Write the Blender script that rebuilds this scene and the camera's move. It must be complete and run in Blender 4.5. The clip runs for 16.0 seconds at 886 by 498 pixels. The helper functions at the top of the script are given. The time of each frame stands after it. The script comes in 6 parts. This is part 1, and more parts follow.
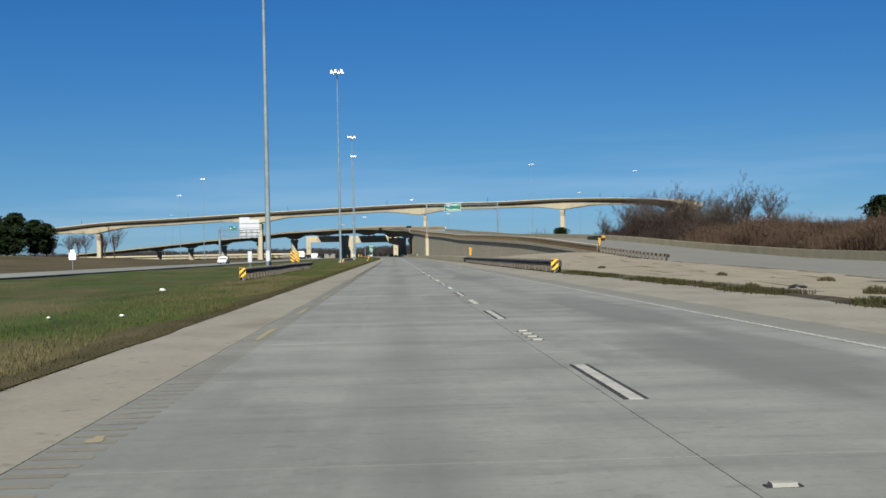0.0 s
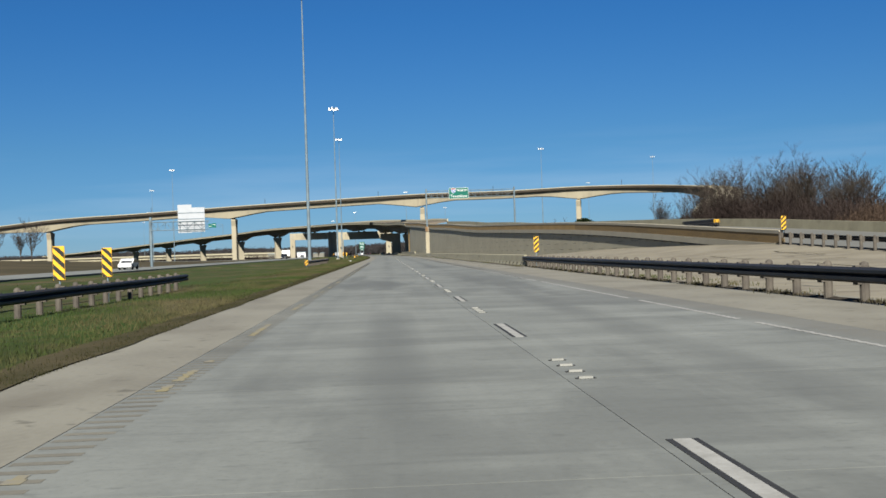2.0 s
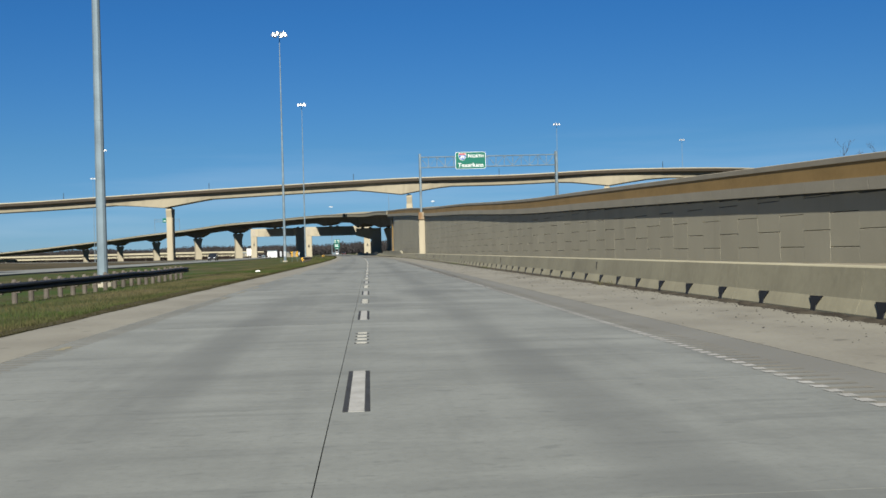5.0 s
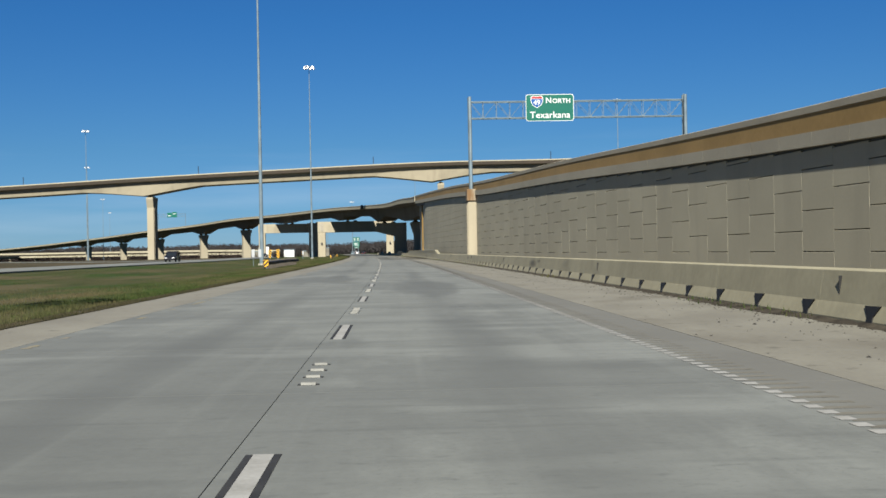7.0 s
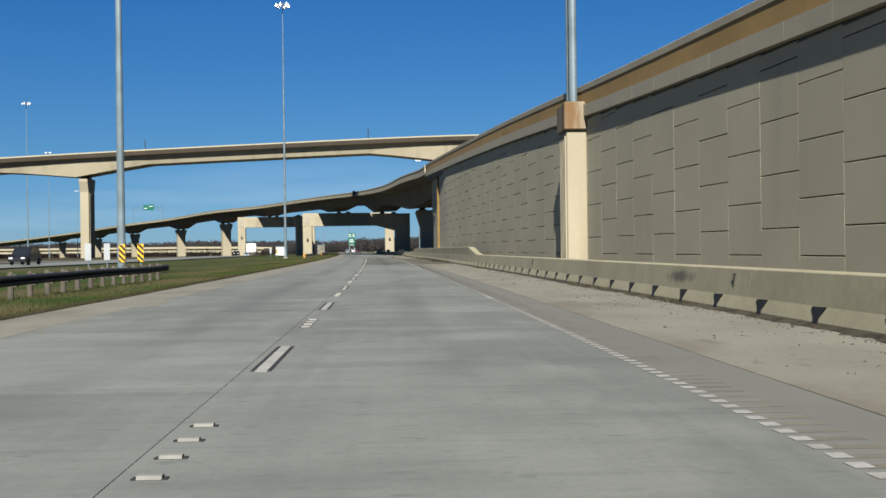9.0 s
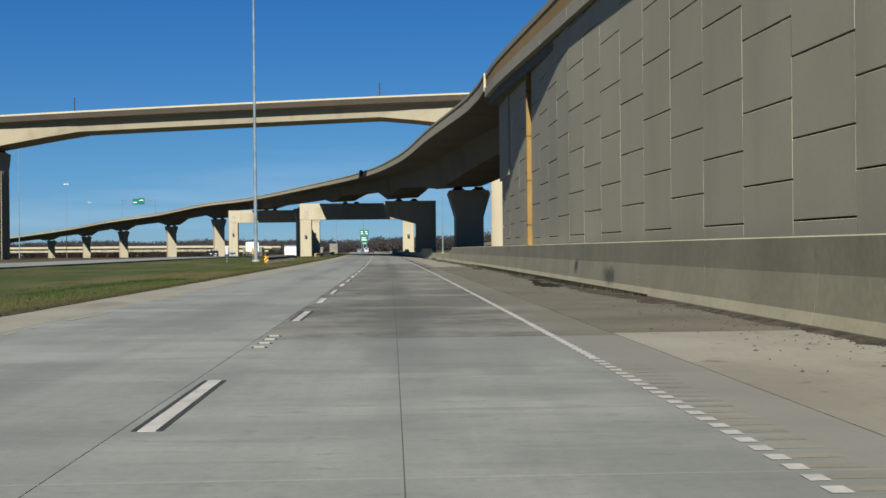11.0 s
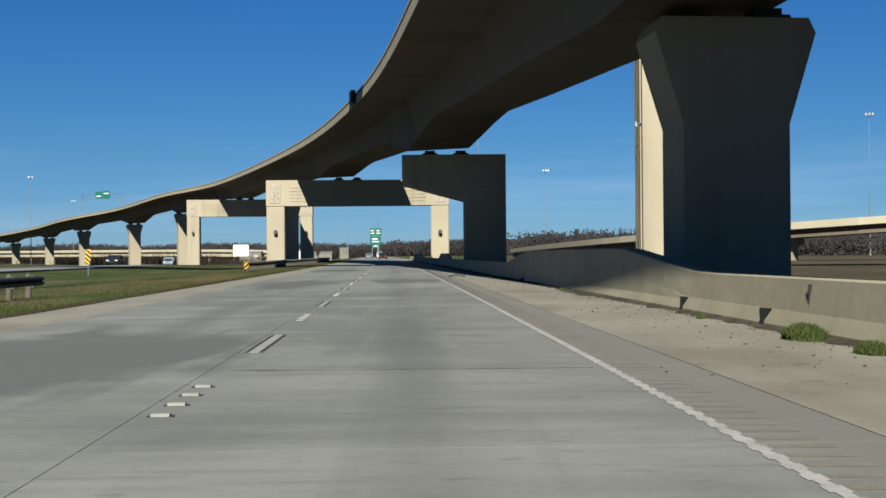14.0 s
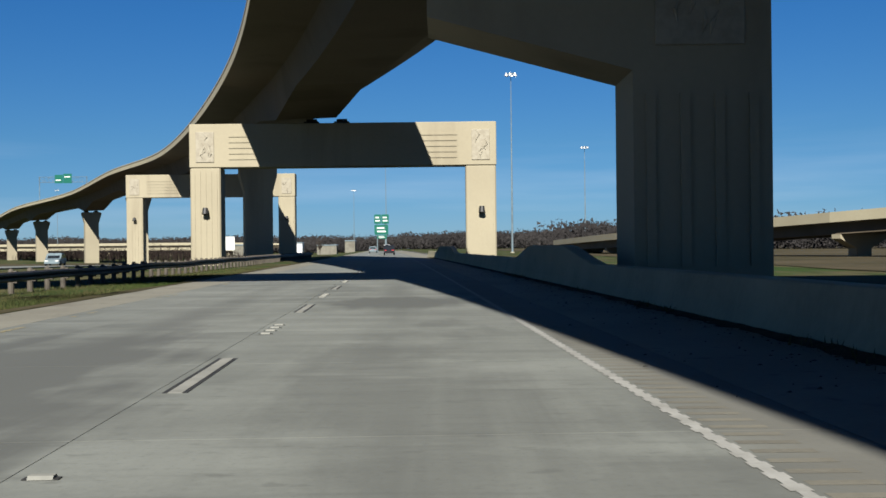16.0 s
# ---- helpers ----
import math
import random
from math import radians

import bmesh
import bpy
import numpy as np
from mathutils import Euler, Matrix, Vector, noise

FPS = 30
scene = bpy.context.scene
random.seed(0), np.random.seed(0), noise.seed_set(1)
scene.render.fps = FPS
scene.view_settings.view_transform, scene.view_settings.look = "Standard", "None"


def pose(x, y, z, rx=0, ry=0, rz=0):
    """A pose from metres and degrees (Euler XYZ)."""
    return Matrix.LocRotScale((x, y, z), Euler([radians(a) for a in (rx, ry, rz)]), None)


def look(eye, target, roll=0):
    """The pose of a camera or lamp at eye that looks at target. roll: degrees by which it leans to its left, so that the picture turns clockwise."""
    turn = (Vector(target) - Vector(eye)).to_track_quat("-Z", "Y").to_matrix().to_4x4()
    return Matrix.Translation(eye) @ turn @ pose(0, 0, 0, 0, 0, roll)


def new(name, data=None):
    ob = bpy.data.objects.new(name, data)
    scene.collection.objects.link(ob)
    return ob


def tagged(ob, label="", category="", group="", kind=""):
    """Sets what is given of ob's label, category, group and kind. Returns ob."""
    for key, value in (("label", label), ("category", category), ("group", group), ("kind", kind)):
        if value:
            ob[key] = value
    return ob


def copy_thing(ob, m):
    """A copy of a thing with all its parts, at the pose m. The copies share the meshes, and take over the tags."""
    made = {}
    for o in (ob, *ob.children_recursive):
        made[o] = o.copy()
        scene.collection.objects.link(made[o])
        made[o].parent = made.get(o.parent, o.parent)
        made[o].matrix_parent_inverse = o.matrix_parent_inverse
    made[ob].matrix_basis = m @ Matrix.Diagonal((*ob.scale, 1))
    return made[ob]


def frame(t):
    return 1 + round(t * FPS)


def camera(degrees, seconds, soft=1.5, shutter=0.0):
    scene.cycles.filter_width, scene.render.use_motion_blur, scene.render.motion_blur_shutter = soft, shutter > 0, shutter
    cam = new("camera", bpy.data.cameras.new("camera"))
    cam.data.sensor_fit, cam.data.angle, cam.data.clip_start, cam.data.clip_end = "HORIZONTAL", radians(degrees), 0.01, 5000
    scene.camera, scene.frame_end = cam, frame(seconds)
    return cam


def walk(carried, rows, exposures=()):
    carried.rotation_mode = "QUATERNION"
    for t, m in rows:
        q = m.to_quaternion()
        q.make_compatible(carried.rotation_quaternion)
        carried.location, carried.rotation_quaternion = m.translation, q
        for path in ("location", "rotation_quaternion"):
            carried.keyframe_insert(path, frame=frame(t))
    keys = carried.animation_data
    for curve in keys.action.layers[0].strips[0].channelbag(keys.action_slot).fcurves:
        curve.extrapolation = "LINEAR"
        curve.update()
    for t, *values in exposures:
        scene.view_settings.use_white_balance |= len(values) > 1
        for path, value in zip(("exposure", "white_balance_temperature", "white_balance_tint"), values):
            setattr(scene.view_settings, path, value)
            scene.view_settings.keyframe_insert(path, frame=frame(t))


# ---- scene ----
cam = camera(42.0, 16.0, soft=1.6)
PATH = [
    (0, (-2.012, -0.750, 1.254), (-1.926, 1.248, 1.262), -1.20),
    (0.5, (-2.038, 18.857, 1.236), (-1.950, 20.855, 1.244), -0.80),
    (1, (-2.022, 38.434, 1.248), (-1.930, 40.432, 1.256), -0.50),
    (1.5, (-1.968, 58.027, 1.273), (-1.875, 60.025, 1.279), -1.07),
    (2, (-1.888, 77.587, 1.281), (-1.790, 79.585, 1.284), -1.84),
    (2.5, (-1.698, 97.165, 1.288), (-1.585, 99.161, 1.291), -1.28),
    (3, (-1.392, 116.786, 1.275), (-1.270, 118.783, 1.280), -1.40),
    (3.5, (-1.003, 136.319, 1.278), (-0.868, 138.314, 1.286), -0.70),
    (4, (-0.573, 155.889, 1.243), (-0.430, 157.884, 1.247), -1.35),
    (6.5, (0.710, 253.621, 1.219), (0.810, 255.619, 1.221), -1.16),
    (7, (0.797, 273.167, 1.204), (0.883, 275.166, 1.207), -1.05),
    (7.5, (0.872, 292.584, 1.196), (0.960, 294.582, 1.205), -0.75),
    (8, (0.929, 311.998, 1.228), (1.023, 313.996, 1.230), -0.73),
    (8.5, (1.020, 331.320, 1.224), (1.113, 333.318, 1.223), -0.93),
    (9, (1.125, 350.628, 1.222), (1.209, 352.627, 1.222), -0.73),
    (11.5, (0.351, 446.964, 1.214), (0.398, 448.964, 1.214), -0.73),
    (12, (0.007, 466.241, 1.188), (0.049, 468.240, 1.191), -0.92),
    (12.5, (-0.399, 485.521, 1.199), (-0.368, 487.521, 1.200), -0.83),
    (13, (-0.856, 504.860, 1.239), (-0.832, 506.859, 1.242), -0.37),
    (13.5, (-1.386, 524.183, 1.187), (-1.366, 526.183, 1.188), -0.48),
    (14, (-1.977, 543.532, 1.171), (-1.956, 545.532, 1.180), -0.46),
    (14.5, (-2.462, 562.876, 1.188), (-2.450, 564.876, 1.197), -0.36),
    (15, (-3.096, 582.119, 1.165), (-3.083, 584.119, 1.164), -0.94),
    (15.5, (-3.717, 601.423, 1.192), (-3.708, 603.423, 1.194), -0.38),
    (16, (-4.322, 620.853, 1.214), (-4.321, 622.853, 1.211), -0.60),
]
walk(cam, [(t, look(eye, target, roll)) for t, eye, target, roll in PATH])

# ---- light ----
SUN = Vector((-0.122, -1.22, 1.0)).normalized()
world = bpy.data.worlds.new("sky")
scene.world = world
world.use_nodes = True
wn = world.node_tree.nodes
sky = wn.new("ShaderNodeTexSky")
sky.sky_type = "NISHITA"
sky.sun_disc = False
sky.sun_elevation = math.asin(SUN.z)
sky.sun_rotation = math.atan2(SUN.x, SUN.y)
sky.altitude, sky.air_density, sky.dust_density, sky.ozone_density = 50, 0.9, 0.0, 5.0
wn["Background"].inputs["Strength"].default_value = 0.0313
tint = wn.new("ShaderNodeMix")
tint.data_type, tint.blend_type = "RGBA", "MULTIPLY"
tint.inputs["Factor"].default_value = 1.0
low_sky = wn.new("ShaderNodeValToRGB")
low_sky.color_ramp.elements[0].position, low_sky.color_ramp.elements[0].color = 0.0, (0.29, 0.475, 0.765, 1)
low_sky.color_ramp.elements[1].position, low_sky.color_ramp.elements[1].color = 0.2, (0.18, 0.488, 0.765, 1)
mid_sky = low_sky.color_ramp.elements.new(0.09)
mid_sky.color = (0.25, 0.485, 0.69, 1)
world.node_tree.links.new(sky.outputs[0], tint.inputs["A"])
wl = world.node_tree.links
tc = wn.new("ShaderNodeTexCoord")
mp = wn.new("ShaderNodeMapping")
mp.inputs["Scale"].default_value = (1.0, 1.0, 14.0)
cir = wn.new("ShaderNodeTexNoise")
cir.inputs["Scale"].default_value, cir.inputs["Detail"].default_value = 2.2, 7
rng_ = wn.new("ShaderNodeMapRange")
rng_.inputs["From Min"].default_value, rng_.inputs["From Max"].default_value, rng_.inputs["To Max"].default_value = 0.50, 0.78, 0.24
sepz = wn.new("ShaderNodeSeparateXYZ")
fade = wn.new("ShaderNodeMapRange")
fade.inputs["From Min"].default_value, fade.inputs["From Max"].default_value = 0.11, 0.05
mulc = wn.new("ShaderNodeMath")
mulc.operation = "MULTIPLY"
cloud = wn.new("ShaderNodeMix")
cloud.data_type = "RGBA"
cloud.inputs["B"].default_value = (8.0, 9.2, 10.5, 1)
wl.new(tc.outputs["Generated"], mp.inputs["Vector"])
wl.new(mp.outputs[0], cir.inputs["Vector"])
wl.new(cir.outputs[0], rng_.inputs["Value"])
wl.new(tc.outputs["Generated"], sepz.inputs[0])
wl.new(sepz.outputs["Z"], fade.inputs["Value"])
wl.new(sepz.outputs["Z"], low_sky.inputs["Fac"])
wl.new(low_sky.outputs["Color"], tint.inputs["B"])
wl.new(rng_.outputs[0], mulc.inputs[0])
wl.new(fade.outputs[0], mulc.inputs[1])
wl.new(mulc.outputs[0], cloud.inputs["Factor"])
wl.new(tint.outputs["Result"], cloud.inputs["A"])
wl.new(cloud.outputs["Result"], wn["Background"].inputs["Color"])
sun = new("sun", bpy.data.lights.new("sun", "SUN"))
sun.data.energy, sun.data.angle, sun.data.color = 5.0, radians(0.55), (1.0, 0.965, 0.875)
sun.matrix_world = Matrix.Translation((0, 0, 80)) @ SUN.to_track_quat("Z", "Y").to_matrix().to_4x4()
scene.view_settings.exposure = 1.57


# ---- materials ----
ALB = 0.28


def mat(name, base, dark=None, rough=0.8, metal=0.0, scale=1.5, fine=18.0, amount=0.5, bump=0.15, spots=0.0, stretch=None, per_object=0.0, spec=0.3):
    """Two colours mixed by noise at two scales, with bump at the finer one."""
    m = bpy.data.materials.new(name)
    m.use_nodes = True
    n, l = m.node_tree.nodes, m.node_tree.links
    b = n["Principled BSDF"]
    dark = dark or tuple(0.7 * v for v in base)
    if rough > 0.5:
        base, dark = tuple(ALB * v for v in base), tuple(ALB * v for v in dark)
    else:
        base, dark = tuple(0.53 * v for v in base), tuple(0.53 * v for v in dark)
    geo = n.new("ShaderNodeNewGeometry")
    where = geo.outputs["Position"]
    if stretch:
        sm = n.new("ShaderNodeMapping")
        sm.inputs["Scale"].default_value = stretch
        l.new(where, sm.inputs["Vector"])
        where = sm.outputs[0]
    big, small = n.new("ShaderNodeTexNoise"), n.new("ShaderNodeTexNoise")
    for tex, sc, det in ((big, scale, 5), (small, fine, 4)):
        tex.inputs["Scale"].default_value, tex.inputs["Detail"].default_value = sc, det
        l.new(where, tex.inputs["Vector"])
    add = n.new("ShaderNodeMath")
    add.operation = "MULTIPLY_ADD"
    l.new(small.outputs[0], add.inputs[0])
    add.inputs[1].default_value = 0.45
    l.new(big.outputs[0], add.inputs[2])
    ramp = n.new("ShaderNodeMapRange")
    ramp.inputs["From Min"].default_value = 0.72 - 0.5 * (1.05 - amount) * 0.6
    ramp.inputs["From Max"].default_value = 0.72 + 0.5 * (1.05 - amount) * 0.6
    l.new(add.outputs[0], ramp.inputs["Value"])
    mix = n.new("ShaderNodeMix")
    mix.data_type = "RGBA"
    mix.inputs["A"].default_value, mix.inputs["B"].default_value = (*dark, 1), (*base, 1)
    l.new(ramp.outputs[0], mix.inputs["Factor"])
    out = mix.outputs["Result"]
    if per_object:
        info = n.new("ShaderNodeObjectInfo")
        hsv = n.new("ShaderNodeHueSaturation")
        mr = n.new("ShaderNodeMapRange")
        mr.inputs["To Min"].default_value, mr.inputs["To Max"].default_value = 1 - per_object, 1 + per_object
        l.new(info.outputs["Random"], mr.inputs["Value"])
        l.new(mr.outputs[0], hsv.inputs["Value"])
        l.new(out, hsv.inputs["Color"])
        out = hsv.outputs[0]
    l.new(out, b.inputs["Base Color"])
    b.inputs["Roughness"].default_value, b.inputs["Metallic"].default_value = rough, metal
    b.inputs["Specular IOR Level"].default_value = spec
    if bump:
        bp = n.new("ShaderNodeBump")
        bp.inputs["Strength"].default_value, bp.inputs["Distance"].default_value = bump, 0.03
        l.new(small.outputs[0], bp.inputs["Height"])
        l.new(bp.outputs[0], b.inputs["Normal"])
    return m


def cx(y):
    """The road's sideways bend."""
    y = min(y, 1100)
    u = min(max(y - 300, 0), 155)
    o = -0.5 * 0.02 / 155 * u * u - 0.5 * 0.0001 * max(0, min(y, 760) - 455) ** 2
    if y > 455:
        o -= 0.02 * (y - 455)
    if y > 760:
        o -= 0.0001 * 305 * (y - 760)
    return o


# oil-darkened patches: place on the road across and along, half widths
PATCHES = ((-2.6, 124, 1.75, 7), (-3.4, 138, 0.5, 6), (2.2, 129, 1.5, 9), (2.6, 122, 0.8, 14), (-2.6, 630.5, 2.5, 10), (-2.4, 589, 1.7, 8), (1.9, 595.0, 1.8, 5.5), (1.8, 646.5, 1.7, 3.2), (-2.4, 556.3, 2.2, 6.2), (-0.8, 558, 0.5, 3), (-2.6, 347.5, 1.4, 4), (-2.5, 325, 2.2, 9), (1.9, 312, 1.2, 10), (2.6, 24, 0.9, 9), (2.3, 13, 1.4, 4), (1.9, 58, 1.5, 7), (2.1, 170, 1.3, 8), (-2.3, 263.5, 1.8, 3), (1.7, 262.5, 1.7, 4))


def slab_mat(name, light, dark, patch, worn=1.2, salt=0.0, reach=(0, 0)):
    """Worn concrete: blotchy patches, crosswise smears, streaks along the wheel tracks and an oil band along the middle of the lane."""
    m = mat(name, light, tuple(0.82 * v for v in light), scale=0.7, fine=11, amount=0.55, bump=0.07, per_object=0.06 + 0.22 * salt)
    n, l = m.node_tree.nodes, m.node_tree.links
    b = n["Principled BSDF"]
    col = b.inputs["Base Color"].links[0].from_socket
    geo = n.new("ShaderNodeNewGeometry")
    tc = n.new("ShaderNodeTexCoord")

    def layer(scale, stretch, lo, hi, vec, detail=6, rough=0.55):
        mp, tx, mr = n.new("ShaderNodeMapping"), n.new("ShaderNodeTexNoise"), n.new("ShaderNodeMapRange")
        mp.inputs["Scale"].default_value = stretch
        tx.inputs["Scale"].default_value, tx.inputs["Detail"].default_value, tx.inputs["Roughness"].default_value = scale, detail, rough
        mr.inputs["From Min"].default_value, mr.inputs["From Max"].default_value = lo, hi
        l.new(vec, mp.inputs["Vector"])
        l.new(mp.outputs[0], tx.inputs["Vector"])
        l.new(tx.outputs[0], mr.inputs["Value"])
        return mr.outputs[0]

    def mixed(col, fac, to, strength):
        mu, mx = n.new("ShaderNodeMath"), n.new("ShaderNodeMix")
        mu.operation = "MULTIPLY"
        mu.inputs[1].default_value = strength
        l.new(fac, mu.inputs[0])
        mx.data_type = "RGBA"
        mx.inputs["B"].default_value = (*(ALB * v for v in to), 1)
        l.new(col, mx.inputs["A"])
        l.new(mu.outputs[0], mx.inputs["Factor"])
        return mx.outputs["Result"]
    pos = geo.outputs["Position"]
    col = mixed(col, layer(0.11, (1.6, 0.5, 1), 0.52, 0.565, pos, 8, 0.62), dark, 0.6 * patch)
    col = mixed(col, layer(0.5, (0.35, 1.6, 1), 0.50, 0.66, pos), dark, 0.55 * patch)
    col = mixed(col, layer(0.35, (0.5, 1.3, 1), 0.54, 0.64, pos), tuple(min(1, worn * v) for v in light), 0.45 * worn)
    col = mixed(col, layer(1.0, (2.6, 0.06, 1), 0.50, 0.70, pos, 5), dark, 0.25 * patch)
    col = mixed(col, layer(1.7, (1.9, 0.05, 1), 0.54, 0.72, pos, 5), tuple(min(1, 1.1 * v) for v in light), 0.25)
    if salt:
        col = mixed(col, layer(0.22, (1.5, 0.9, 1), 0.49, 0.60, pos, 8, 0.65), (0.37, 0.375, 0.35), 0.62 * salt)
        col = mixed(col, layer(2.2, (0.5, 1.5, 1), 0.55, 0.68, pos, 7, 0.65), (0.44, 0.44, 0.41), 0.5 * salt)
    rough_edge = n.new("ShaderNodeTexNoise")
    rough_edge.inputs["Scale"].default_value, rough_edge.inputs["Detail"].default_value = 0.75, 8
    l.new(pos, rough_edge.inputs["Vector"])
    near = None
    for off, yc, rx, ry in (q for q in PATCHES if reach[0] < q[1] < reach[1]):
        mp, ln = n.new("ShaderNodeMapping"), n.new("ShaderNodeVectorMath")
        mp.inputs["Scale"].default_value = (1 / rx, 1 / ry, 0)
        mp.inputs["Location"].default_value = (-(cx(yc) + off) / rx, -yc / ry, 0)
        l.new(pos, mp.inputs["Vector"])
        ln.operation = "LENGTH"
        l.new(mp.outputs[0], ln.inputs[0])
        if near:
            mn = n.new("ShaderNodeMath")
            mn.operation = "MINIMUM"
            l.new(near, mn.inputs[0])
            l.new(ln.outputs["Value"], mn.inputs[1])
            near = mn.outputs[0]
        else:
            near = ln.outputs["Value"]
    if near:
        for src, k in ((rough_edge.outputs[0], 0.9), (layer(1.0, (1.0, 0.09, 1), 0.35, 0.65, pos, 4), 0.5)):
            ad = n.new("ShaderNodeMath")
            ad.operation = "MULTIPLY_ADD"
            ad.inputs[1].default_value = k
            l.new(src, ad.inputs[0])
            l.new(near, ad.inputs[2])
            near = ad.outputs[0]
        mr = n.new("ShaderNodeMapRange")
        mr.inputs["From Min"].default_value, mr.inputs["From Max"].default_value = 1.70, 1.36
        l.new(near, mr.inputs["Value"])
        col = mixed(col, mr.outputs[0], dark, 0.95 if reach[0] > 400 else 0.62)
    col = mixed(col, layer(1.5, (0.28, 2.4, 1), 0.56, 0.70, pos), dark, 0.55 * patch)
    col = mixed(col, layer(5.0, (0.6, 1.2, 1), 0.60, 0.68, pos), dark, 0.45)
    sep = n.new("ShaderNodeSeparateXYZ")
    l.new(tc.outputs["Object"], sep.inputs[0])
    rim = n.new("ShaderNodeMapRange")
    rim.inputs["From Min"].default_value, rim.inputs["From Max"].default_value = 3.75, 4.3
    l.new(sep.outputs["X"], rim.inputs["Value"])
    col = mixed(col, rim.outputs[0], (0.205, 0.188, 0.143) if salt else (0.27, 0.26, 0.225), 0.75)
    ab, sb, mr = n.new("ShaderNodeMath"), n.new("ShaderNodeMath"), n.new("ShaderNodeMapRange")
    ab.operation = "ABSOLUTE"
    l.new(sep.outputs["X"], ab.inputs[0])
    sb.operation, sb.inputs[1].default_value = "SUBTRACT", 1.85
    l.new(ab.outputs[0], sb.inputs[0])
    ab2 = n.new("ShaderNodeMath")
    ab2.operation = "ABSOLUTE"
    l.new(sb.outputs[0], ab2.inputs[0])
    mr.interpolation_type = "SMOOTHSTEP"
    mr.inputs["From Min"].default_value, mr.inputs["From Max"].default_value = 0.65, 0.05
    l.new(ab2.outputs[0], mr.inputs["Value"])
    band = n.new("ShaderNodeMath")
    band.operation = "MULTIPLY"
    l.new(mr.outputs[0], band.inputs[0])
    l.new(layer(0.3, (1, 0.25, 1), 0.36, 0.60, pos), band.inputs[1])
    col = mixed(col, band.outputs[0], dark, 0.62)
    col = mixed(col, layer(24.0, (1, 1, 1), 0.56, 0.72, pos, 3), dark, 0.35)
    l.new(col, b.inputs["Base Color"])
    return m


